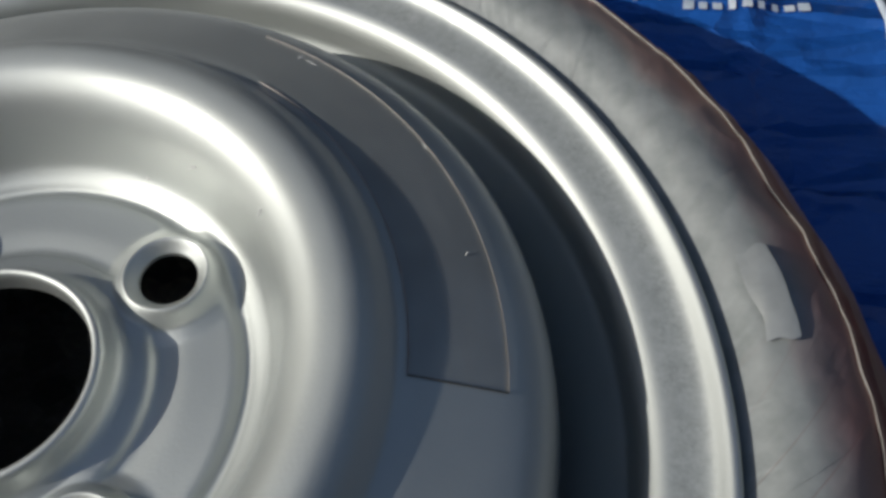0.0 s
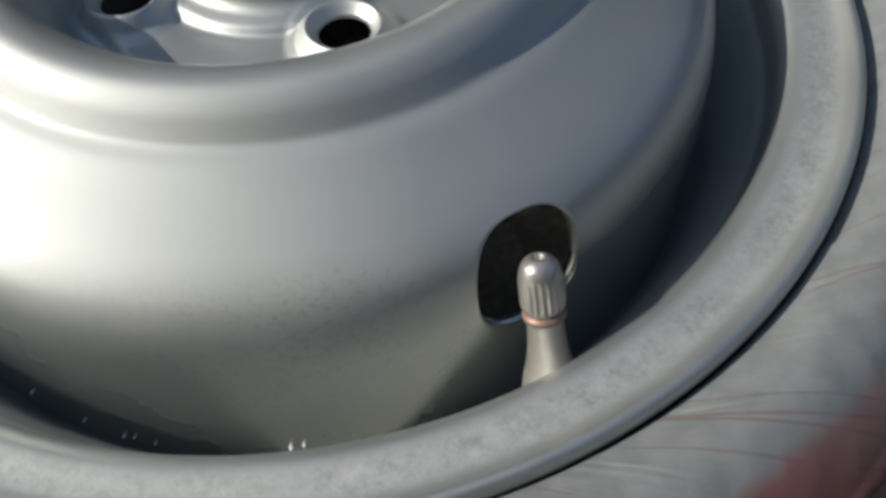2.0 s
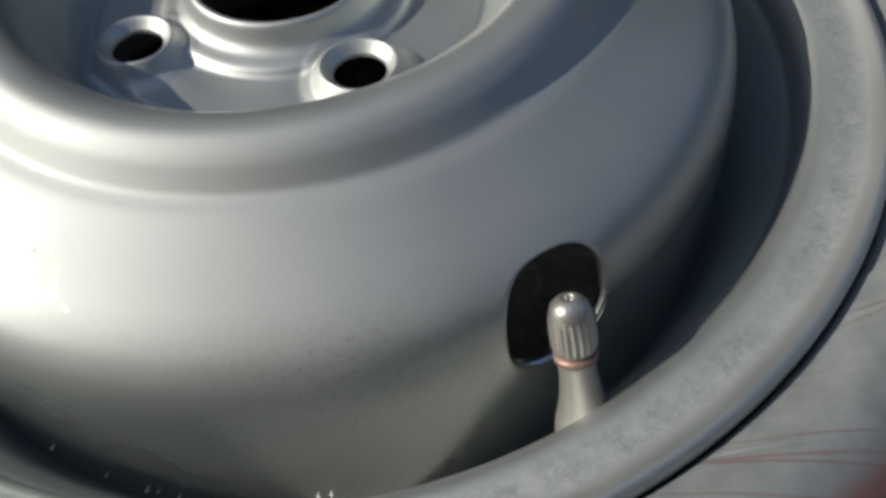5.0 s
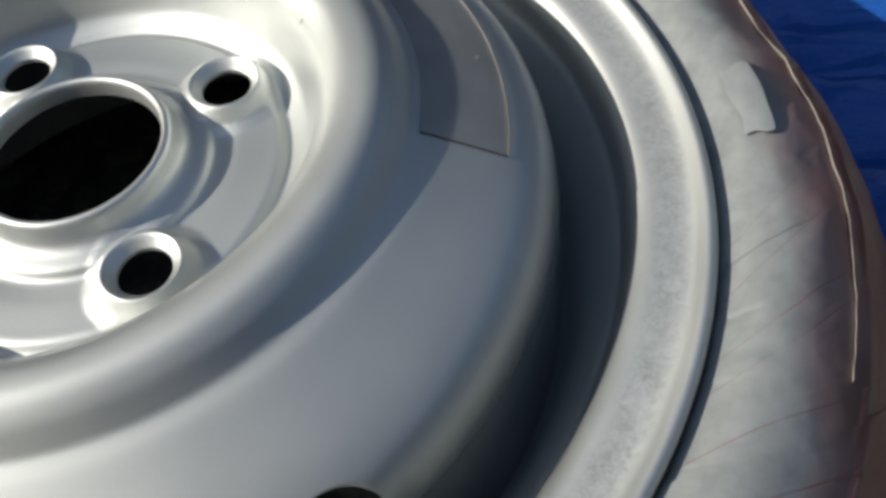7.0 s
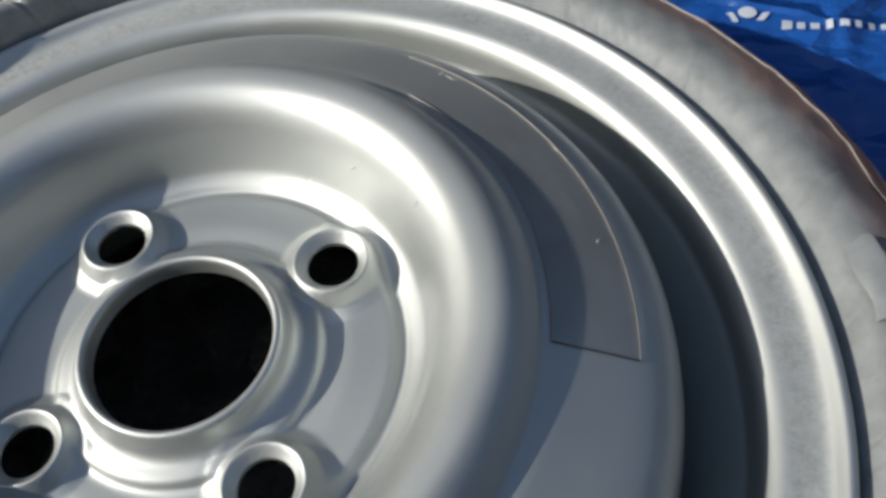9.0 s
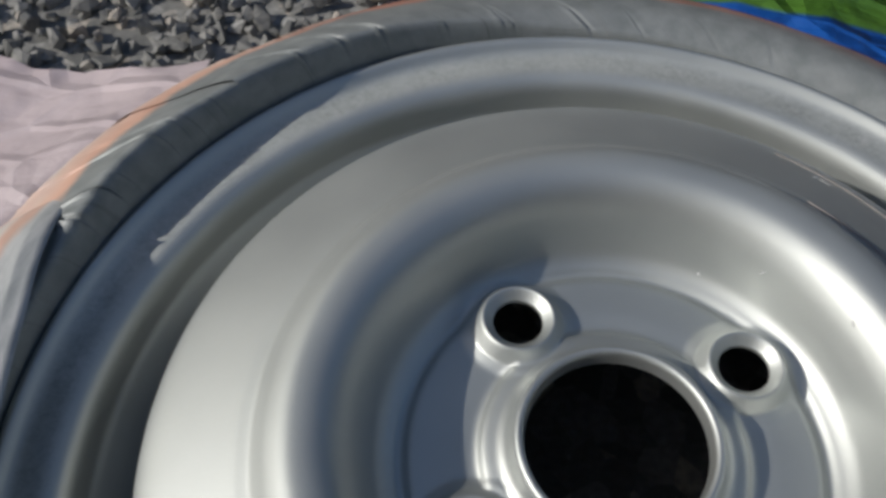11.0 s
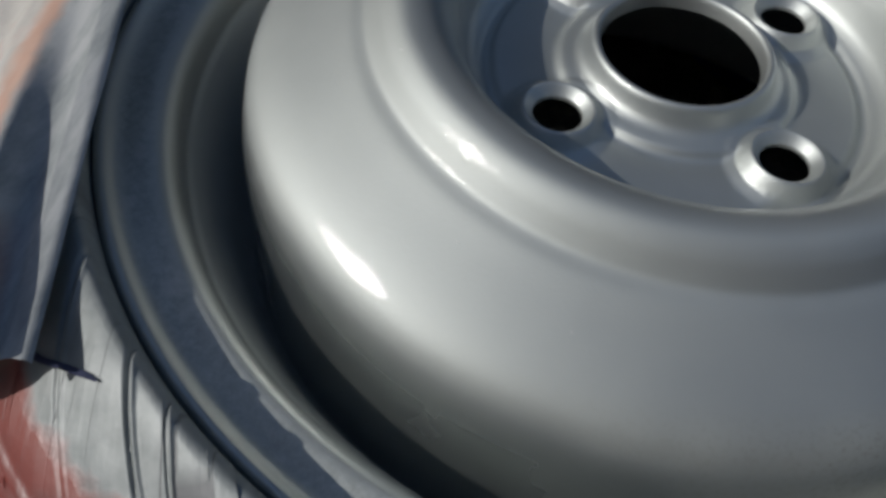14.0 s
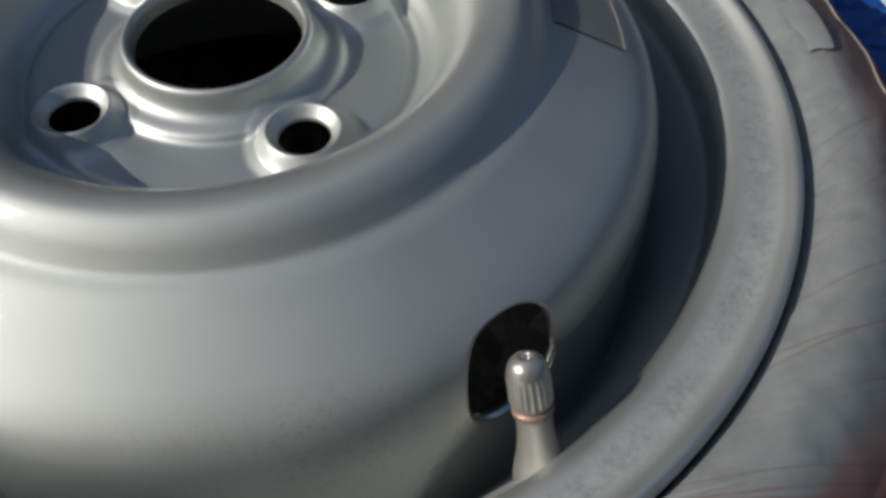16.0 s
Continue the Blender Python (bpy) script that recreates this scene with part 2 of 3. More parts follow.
SILVER = silver_paint("silver_paint")
SILVER_RIM = silver_paint("silver_paint_rim", True)
RUBBER = plain("tyre_rubber", (0.018, 0.018, 0.02), (0.03, 0.03, 0.03), 0.7, 90)
FILM = masking_film()
BLUE = bag_film("blue_bag_film", blue_zones, 0.8, 0.28)
TEAL = bag_film("teal_bag_film", teal_zones, 0.45, 0.36)
SCRAP = plain("scrap_film", (0.26, 0.275, 0.27), (0.35, 0.365, 0.36), 0.4, 60, 0.25, 0.25, 0.001)
NAVY = plain("navy_print", (0.03, 0.035, 0.07), (0.05, 0.055, 0.10), 0.4, 200)
VALVE = plain("dulled_silver", (0.42, 0.405, 0.375), (0.54, 0.52, 0.48), 0.36, 160, 0.7, 0.2, 0.0006)
WHITE = plain("white_print", (0.52, 0.60, 0.68), (0.62, 0.68, 0.74), 0.4, 80)
STONE = stone_material("gravel_stone", True)
GRAVEL = stone_material("gravel_bed", False)


# ---- mesh helpers ----
def part(name, bm, material, parent, label="", smooth=True):
    bmesh.ops.recalc_face_normals(bm, faces=bm.faces)
    me = bpy.data.meshes.new(name)
    for f in bm.faces:
        f.smooth = smooth
    bm.to_mesh(me)
    bm.free()
    me.materials.append(material)
    ob = new(name, me)
    ob.parent = parent
    if label:
        ob["label"] = label
    return ob


def spline(ctrl, step=0.0012):
    """A smooth line through the control points, in even steps."""
    p = np.array(ctrl, float)
    p = np.vstack([2 * p[0] - p[1], p, 2 * p[-1] - p[-2]])
    out = []
    for i in range(1, len(p) - 2):
        a, b, c, d = p[i - 1:i + 3]
        for u in np.linspace(0, 1, 12, endpoint=False):
            out.append(0.5 * (2 * b + (c - a) * u + (2 * a - 5 * b + 4 * c - d) * u * u + (3 * b - a - 3 * c + d) * u ** 3))
    out.append(p[-2])
    out = np.array(out)
    s = np.r_[0, np.cumsum(np.linalg.norm(np.diff(out, axis=0), axis=1))]
    k = np.linspace(0, s[-1], max(8, int(s[-1] / step)))
    return np.stack([np.interp(k, s, out[:, 0]), np.interp(k, s, out[:, 1])], 1)


def lathe(line, segs=240, warp=None):
    """Turns a line of (radius, height) round z. warp(angle, radius, height) may move a point."""
    bm = bmesh.new()
    rings = []
    for r, z in line:
        ring = []
        for k in range(segs):
            a = 2 * math.pi * k / segs
            rr, zz = warp(a, r, z) if warp else (r, z)
            ring.append(bm.verts.new((rr * math.cos(a), rr * math.sin(a), zz)))
        rings.append(ring)
    for lo, hi in zip(rings, rings[1:]):
        for k in range(segs):
            bm.faces.new((lo[k], lo[k - 1], hi[k - 1], hi[k]))
    return bm


def sheet(corners, nu, nv, height, ragged=0.0):
    """A crumpled film over the four-cornered patch; height(x, y) above the ground."""
    bm = bmesh.new()
    A, B, C, D = [Vector((*c, 0)) for c in corners]
    grid = []
    for i in range(nu + 1):
        row = []
        for j in range(nv + 1):
            u, v = i / nu, j / nv
            p = A.lerp(B, u).lerp(D.lerp(C, u), v)
            w = ragged * noise.noise(p * 22 + Vector((5, 1, 0)))
            p += Vector((w * (1 if 0 < u < 1 else 1.5), w, 0))
            p.z = height(p.x, p.y)
            row.append(bm.verts.new(p))
        grid.append(row)
    for i in range(nu):
        for j in range(nv):
            bm.faces.new((grid[i][j], grid[i + 1][j], grid[i + 1][j + 1], grid[i][j + 1]))
    return bm


# ---- wheel ----
HUB = 0.15        # height of the stud seats over the ground
wheel = tagged(new("trailer_wheel"), "silver-painted four-stud steel trailer wheel lying flat on its tyre", "wheel")
STUDS = [(0.05 * math.cos(radians(a)), 0.05 * math.sin(radians(a))) for a in (45, 135, 225, 315)]

DISC_LINE = spline([(0.0266, 0.0020), (0.0270, 0.0050), (0.0274, 0.0068), (0.0281, 0.0077), (0.0292, 0.0078), (0.0302, 0.0066),
                    (0.0310, 0.0040), (0.0322, 0.0014), (0.0343, -0.0003), (0.0370, -0.0010), (0.0388, -0.0017), (0.0402, -0.0033), (0.0420, -0.0038), (0.0450, -0.0036), (0.0490, -0.0034),
                    (0.0560, -0.0036), (0.0600, -0.0039), (0.0622, -0.0056), (0.0638, -0.0060), (0.0656, -0.0046), (0.0676, -0.0034),
                    (0.0702, -0.0008), (0.0722, 0.0038), (0.0741, 0.0094), (0.0764, 0.0151), (0.0797, 0.0200), (0.0843, 0.0234), (0.0900, 0.0245), (0.0940, 0.0238),
                    (0.0980, 0.0209), (0.1011, 0.0173), (0.1033, 0.0148), (0.1052, 0.0139), (0.1085, 0.0127), (0.1150, 0.0095), (0.1240, 0.0051), (0.1300, 0.0019),
                    (0.1349, -0.0013), (0.1385, -0.0048), (0.1409, -0.0095), (0.1423, -0.0160), (0.1434, -0.0240), (0.1437, -0.0330), (0.1437, -0.0450), (0.1437, -0.0600), (0.1440, -0.0790)], 0.0009)


def seat(d):
    """Height of a raised, countersunk stud seat at a distance from the stud's middle."""
    return float(np.interp(d, [0.0, 0.0079, 0.0083, 0.0106, 0.0112, 0.0119, 0.0148, 0.0185], [0.003, 0.003, 0.0034, 0.0057, 0.0060, 0.0054, 0.0014, 0.0]))


def disc_point(r, a, z):
    x, y = r * math.cos(a), r * math.sin(a)
    if 0.030 < r < 0.075:
        d = min(math.hypot(x - sx, y - sy) for sx, sy in STUDS)
        if d < 0.0185:
            w = min(1.0, max(0.0, (d - 0.0112) / 0.0073))
            w = w * w * (3 - 2 * w)
            z = max(-0.0034 * (1 - w) + z * w + seat(d), z if d > 0.0112 else -1)
    return x, y, z


def wheel_disc():
    segs = 288
    L = DISC_LINE
    n = len(L)
    bm = bmesh.new()
    g = [[bm.verts.new(disc_point(L[i][0], 2 * math.pi * k / segs, L[i][1])) for k in range(segs)] for i in range(n)]
    s = np.r_[0, np.cumsum(np.linalg.norm(np.diff(L, axis=0), axis=1))]
    cut = set()
    windows = []
    for t in (45, 135, 225, 315):
        k0 = round(t / 360 * segs)
        i0, i1 = int(np.argmin(abs(L[:, 0] - 0.0345) + (L[:, 1] > 0.005))), int(np.argmin(abs(L[:, 0] - 0.0655)))
        windows.append((k0 - 15, k0 + 15, i0, i1, "stud", t))
    kc = round((360 - 43.2) / 360 * segs)
    ia, ib = int(np.argmin(abs(L[:, 0] - 0.1285))), int(np.argmin(abs(L[:, 1] + 0.0400) + (L[:, 0] < 0.14)))
    windows.append((kc - 8, kc + 8, ia, ib, "vent", 0))
    for k0, k1, i0, i1, kind, t in windows:
        for i in range(i0, i1):
            for k in range(k0, k1):
                cut.add((i, k % segs))
    for i in range(n - 1):
        for k in range(segs):
            if (i, k) not in cut:
                q = (k + 1) % segs
                bm.faces.new((g[i][k], g[i][q], g[i + 1][q], g[i + 1][k]))
    for k0, k1, i0, i1, kind, t in windows:
        loop = [(i0, k) for k in range(k0, k1)] + [(i, k1) for i in range(i0, i1)] + [(i1, k) for k in range(k1, k0, -1)] + [(i, k0) for i in range(i1, i0, -1)]
        outer = [g[i][k % segs] for i, k in loop]
        rings = [outer]
        if kind == "stud":
            cx, cy = 0.05 * math.cos(radians(t)), 0.05 * math.sin(radians(t))
            steps = [0.0195, 0.0185, 0.0175, 0.0165, 0.0157, 0.0150, 0.0140, 0.0132, 0.0124, 0.0119, 0.0115, 0.0112, 0.0109, 0.0106, 0.0098, 0.0090, 0.0083, 0.0080, 0.0079]
            for d in steps:
                ring = []
                for v in outer:
                    dx, dy = v.co.x - cx, v.co.y - cy
                    l = math.hypot(dx, dy)
                    dd = d if d < 0.0125 else l + (0.0124 - l) * (0.0202 - d) / 0.0078
                    x, y = cx + dx / l * dd, cy + dy / l * dd
                    r = math.hypot(x, y)
                    z = float(np.interp(r, L[20:, 0], L[20:, 1]))
                    ring.append(bm.verts.new(disc_point(r, math.atan2(y, x), z)))
                rings.append(ring)
            rings.append([bm.verts.new((v.co.x, v.co.y, v.co.z - 0.0015)) for v in rings[-1]])
        else:
            sc, ac, R = 0.5 * (s[i0] + s[i1]), radians(-43.2), 0.141
            for f in (0.15, 0.35, 0.6, 0.8, 0.92, 1.0):
                ring = []
                for i, k in loop:
                    du, dv = (2 * math.pi * k / segs - 2 * math.pi - ac) * R, s[i] - sc
                    ang = math.atan2(dv, du)
                    ca, sa = math.cos(ang), math.sin(ang)
                    rad = 1 / ((abs(ca) / 0.0156) ** 2.5 + (abs(sa) / 0.0176) ** 2.5) ** 0.4
                    eu, ev = rad * ca, rad * sa
                    u, v = du + (eu - du) * f, dv + (ev - dv) * f
                    a = ac + u / R
                    r, z = np.interp(sc + v, s, L[:, 0]), np.interp(sc + v, s, L[:, 1])
                    ring.append(bm.verts.new((r * math.cos(a), r * math.sin(a), z)))
                rings.append(ring)
            last = rings[-1]
            rings.append([bm.verts.new((v.co.x * 0.976, v.co.y * 0.976, v.co.z - 0.0012)) for v in last])
        for a, b in zip(rings, rings[1:]):
            m = len(a)
            for k in range(m):
                bm.faces.new((a[k], a[(k + 1) % m], b[(k + 1) % m], b[k]))
    return bm


disc = part("disc", wheel_disc(), SILVER, wheel, "satin silver dished disc with four stud holes")
RIM_LINE = spline([(0.1860, -0.0285), (0.1880, -0.0240), (0.1888, -0.0210), (0.1887, -0.0186), (0.1877, -0.0167), (0.1861, -0.0162), (0.1843, -0.0174), (0.1824, -0.0192), (0.1800, -0.0202),
                   (0.1765, -0.0203), (0.1730, -0.0201), (0.1700, -0.0203), (0.1675, -0.0214), (0.1655, -0.0234), (0.1641, -0.0262), (0.1631, -0.0300), (0.1621, -0.0338), (0.1600, -0.0370),
                   (0.1562, -0.0460), (0.1512, -0.0580), (0.1470, -0.0700), (0.1430, -0.0790), (0.1415, -0.0850),
                   (0.1410, -0.0950), (0.1450, -0.1080), (0.1620, -0.1140), (0.1700, -0.1180), (0.1860, -0.1210), (0.1885, -0.1290)], 0.0010)
TILT = Matrix.Rotation(radians(0.7), 4, Vector((math.cos(radians(32)), math.sin(radians(32)), 0)))   # the rim runs out a little against the disc
rim = part("rim", lathe(RIM_LINE, 288), SILVER_RIM, wheel, "silver rim with blotchy overspray in its bead valley")
rim.matrix_local = TILT
TYRE_LINE = spline([(0.1835, -0.0300), (0.1900, -0.0300), (0.1960, -0.0275), (0.2060, -0.0240), (0.2150, -0.0260), (0.2270, -0.0310), (0.2380, -0.0450), (0.2460, -0.0600), (0.2510, -0.0750),
                    (0.2515, -0.0850), (0.2460, -0.1050), (0.2360, -0.1270), (0.2200, -0.1450), (0.2060, -0.1500), (0.1950, -0.1440), (0.1870, -0.1290)], 0.003)
tyre = part("tyre", lathe(TYRE_LINE, 160), RUBBER, wheel, "black rubber tyre hidden under masking film")
tyre.matrix_local = TILT


def along(base, tip):
    """The turn and place that lays +z from base to tip."""
    d = Vector(tip) - Vector(base)
    return Matrix.Translation(base) @ d.to_track_quat("Z", "Y").to_matrix().to_4x4(), d.length


def valve():
    m, l = along((0.1146, -0.1150, -0.0470), (0.1054, -0.1002, -0.0047))
    stem = lathe(spline([(0.0080, -0.006), (0.0080, 0.004), (0.0074, 0.0085), (0.0061, 0.0135), (0.0053, 0.0180), (0.0049, 0.0225), (0.0048, 0.0262), (0.0050, 0.0275), (0.0035, 0.0280)], 0.0006), 40)
    bmesh.ops.transform(stem, matrix=m, verts=stem.verts)
    st = part("valve_stem", stem, VALVE, wheel, "rubber valve stem painted over in silver")
    collar = lathe([(0.0040, 0.0274), (0.0056, 0.0276), (0.0057, 0.0284), (0.0055, 0.0292), (0.0040, 0.0294)], 40)
    bmesh.ops.transform(collar, matrix=m, verts=collar.verts)
    part("valve_collar", collar, COPPER, st, "thin copper-red ring")

    def ribs(a, r, z):
        k = 0.0 if z < 0.0315 or z > 0.0400 or r < 0.0045 else 0.00028 * (1 if math.cos(a * 20) > 0 else -1)
        return r + k, z
    cap = lathe([(0.0038, 0.0293), (0.0048, 0.0296), (0.0054, 0.0306), (0.0056, 0.0316), (0.0056, 0.0325), (0.0055, 0.0390), (0.0055, 0.0402), (0.0053, 0.0412),
                 (0.0048, 0.0428), (0.0038, 0.0441), (0.0024, 0.0449), (0.0015, 0.0451), (0.0012, 0.0446), (0.0011, 0.0430), (0.0001, 0.0430)], 160, ribs)
    bmesh.ops.transform(cap, matrix=m, verts=cap.verts)
    part("valve_cap", cap, VALVE, st, "ribbed dust cap painted over in silver")


COPPER = plain("copper_ring", (0.32, 0.22, 0.18), (0.42, 0.27, 0.21), 0.45, 60, 0.4)
valve()
wheel.location = (0, 0, HUB)


# ---- specks and lint in the paint ----
def speck(x, y, z, size, length, turned):
    bm = bmesh.new()
    bmesh.ops.create_icosphere(bm, subdivisions=2, radius=1)
    for v in bm.verts:
        v.co *= 1 + 0.35 * noise.noise(v.co * 1.7 + Vector((x * 90, y * 90, 0)))
    bmesh.ops.scale(bm, vec=(length, size, size * 0.5), verts=bm.verts)
    bmesh.ops.transform(bm, matrix=pose(x, y, z, 0, 0, turned), verts=bm.verts)
    part("paint_speck", bm, LINT, disc, "pale speck of lint in the paint")


def disc_height(r):
    return float(np.interp(r, DISC_LINE[20:, 0], DISC_LINE[20:, 1]))


LINT = plain("lint", (0.62, 0.62, 0.60), (0.7, 0.7, 0.68), 0.5, 400)
for r, a, size, length, turned in ((0.1255, 64.3, 0.0003, 0.0016, 40), (0.1237, 23.0, 0.0003, 0.0011, 70), (0.1262, 62.5, 0.0002, 0.0026, 150), (0.0745, 60, 0.0003, 0.0018, 30), (0.0700, 74, 0.0004, 0.0006, 0),
                                   (0.1150, -118, 0.0002, 0.0005, 0), (0.1210, -100, 0.0002, 0.0004, 0), (0.0960, -150, 0.0002, 0.0005, 20), (0.1290, 41, 0.0003, 0.0014, 120), (0.0780, 38, 0.0002, 0.0030, 85)):
    speck(r * math.cos(radians(a)), r * math.sin(radians(a)), disc_height(r) + 0.0001, size, length, turned)
for a, z, size in ((-104, -0.062, 0.0005), (-97, -0.066, 0.0004), (-92, -0.068, 0.0006), (-90.5, -0.067, 0.0004), (-88, -0.068, 0.0005), (-72, -0.066, 0.0007), (-70.5, -0.065, 0.0005)):
    speck(0.1441 * math.cos(radians(a)), 0.1441 * math.sin(radians(a)), z, size, size * 1.6, a)


# ---- clear tape on the disc ----
def tape():
    L = DISC_LINE[len(DISC_LINE) // 3:]
    line = [p for p in L if 0.1055 <= p[0] <= 0.1300]
    bm = bmesh.new()
    rows = []
    for k in range(121):
        f = k / 120
        row = []
        for j, (r, z) in enumerate(line):
            u = j / (len(line) - 1)
            a = radians(4.8 + 0.6 * u + f * 86)
            lift = 0.00035 + 0.00025 * noise.noise(Vector((a * 9, r * 300, 0)))
            row.append(bm.verts.new((r * math.cos(a), r * math.sin(a), z + lift)))
        rows.append(row)
    for a, b in zip(rows, rows[1:]):
        for j in range(len(a) - 1):
            bm.faces.new((a[j], a[j + 1], b[j + 1], b[j]))
    t = part("tape_strip", bm, CLEAR, None)
    t.location = (0, 0, HUB)
    tagged(t, "clear glossy tape strip stuck along the wheel disc", "tape")
    t.visible_shadow = False
    # the dirty cut end and the two long edges
    for name, pts, w in (("cut_end", [(r, radians(4.8 + 0.6 * j / (len(line) - 1)), z) for j, (r, z) in enumerate(line)], 0.00022),
                         ("inner_edge", [(line[0][0], radians(4.8 + k * 0.48), line[0][1]) for k in range(121)], 0.00036),
                         ("outer_edge", [(line[-1][0], radians(5.4 + k * 0.55), line[-1][1]) for k in range(121)], 0.00015)):
        bm = bmesh.new()
        prev = None
        for i, (r, a, z) in enumerate(pts):
            ww = w * (0.7 + 0.6 * abs(noise.noise(Vector((i * 0.21, w * 1e4, 0)))))
            d = Vector((math.cos(a), math.sin(a), 0)) if name != "cut_end" else Vector((-math.sin(a), math.cos(a), 0))
            c = Vector((r * math.cos(a), r * math.sin(a), z))
            ring = [bm.verts.new(c + d * ww + Vector((0, 0, 0.0003))), bm.verts.new(c + Vector((0, 0, 0.0009))), bm.verts.new(c - d * ww + Vector((0, 0, 0.0003)))]
            if prev:
                bm.faces.new((prev[0], prev[1], ring[1], ring[0]))
                bm.faces.new((prev[1], prev[2], ring[2], ring[1]))
            prev = ring
        part(name, bm, TAPE_DIRT if name == "cut_end" else TAPE_EDGE, t, "dark dirty cut end" if name == "cut_end" else "pale raised tape edge")


def clear_film():
    m, nt, b = nodes_of("clear_film")
    v = place(nt)
    n = noise_tex(nt, v, 70, 4)
    b.inputs["Base Color"].default_value = (0.16, 0.165, 0.175, 1)
    b.inputs["Roughness"].default_value = 0.16
    s, r, a = polar(nt, v)
    fade = ramp(nt, a, 0.6, 1.5, 1.0, 0.08)
    nt.links.new(math_node(nt, "MULTIPLY", ramp(nt, n, 0.3, 0.7, 0.20, 0.32), fade), b.inputs["Alpha"])
    bump(nt, b, n, 0.15, 0.001)
    return m


CLEAR = clear_film()
TAPE_DIRT = plain("tape_dirt", (0.05, 0.05, 0.05), (0.10, 0.10, 0.095), 0.6, 300)
TAPE_EDGE = plain("tape_edge", (0.24, 0.22, 0.20), (0.32, 0.29, 0.27), 0.35, 300)
tape()


# ---- masking film over the tyre ----
FILM_LINE = spline([(0.1880, -0.0150), (0.1900, -0.0135), (0.1945, -0.0122), (0.2000, -0.0118), (0.2090, -0.0148), (0.2180, -0.0198), (0.2300, -0.0290), (0.2400, -0.0420), (0.2480, -0.0560), (0.2540, -0.0720),
                    (0.2552, -0.0850), (0.2530, -0.1050), (0.2450, -0.1300)], 0.0016)
_fs = np.r_[0, np.cumsum(np.linalg.norm(np.diff(FILM_LINE, axis=0), axis=1))]


def turn(a, b):
    """Degrees from b to a, -180 to 180."""
    return (a - b + 180) % 360 - 180


def film_slant(a):
    """How far the pleats lean round the tyre, in degrees, by the angle where they start."""
    return float(np.interp(a % 360, [0, 50, 90, 150, 185, 215, 235, 265, 300, 340, 360], [13, 9, 15, 18, 18, 20, 30, 32, 24, 16, 13]))


def film_curl(a):
    """How far the inner edge stands up off the rim."""
    return float(np.interp(a % 360, [0, 75, 105, 130, 158, 178, 208, 235, 262, 276, 290, 360], [0, 0.0003, 0.0022, 0.0115, 0.0170, 0.0045, 0.0068, 0.0160, 0.0140, 0.0070, 0.0006, 0]))


def film_inner(a):
    """Radius of the film's inner edge."""
    return float(np.interp(a % 360, [0, 18, 47, 77, 105, 126, 146, 268, 294, 320, 348, 360], [0.1889, 0.1889, 0.1889, 0.1890, 0.1892, 0.1890, 0.1888, 0.1889, 0.1890, 0.1889, 0.1889, 0.1889]))


def film_sink(a):
    """How far the film dips below the rim's lip beside it."""
    return float(np.interp(a % 360, [0, 60, 95, 125, 265, 290, 320, 360], [0.0092, 0.0092, 0.0060, 0, 0, 0.0060, 0.0090, 0.0092]))


def film_rough(a):
    """How deep the pleats are: strong towards the sun, faint on the far side."""
    return float(np.interp(a % 360, [0, 70, 100, 125, 158, 176, 205, 222, 260, 300, 330, 360], [0.08, 0.08, 0.25, 0.7, 1.0, 0.25, 0.25, 0.6, 0.55, 0.3, 0.12, 0.08]))


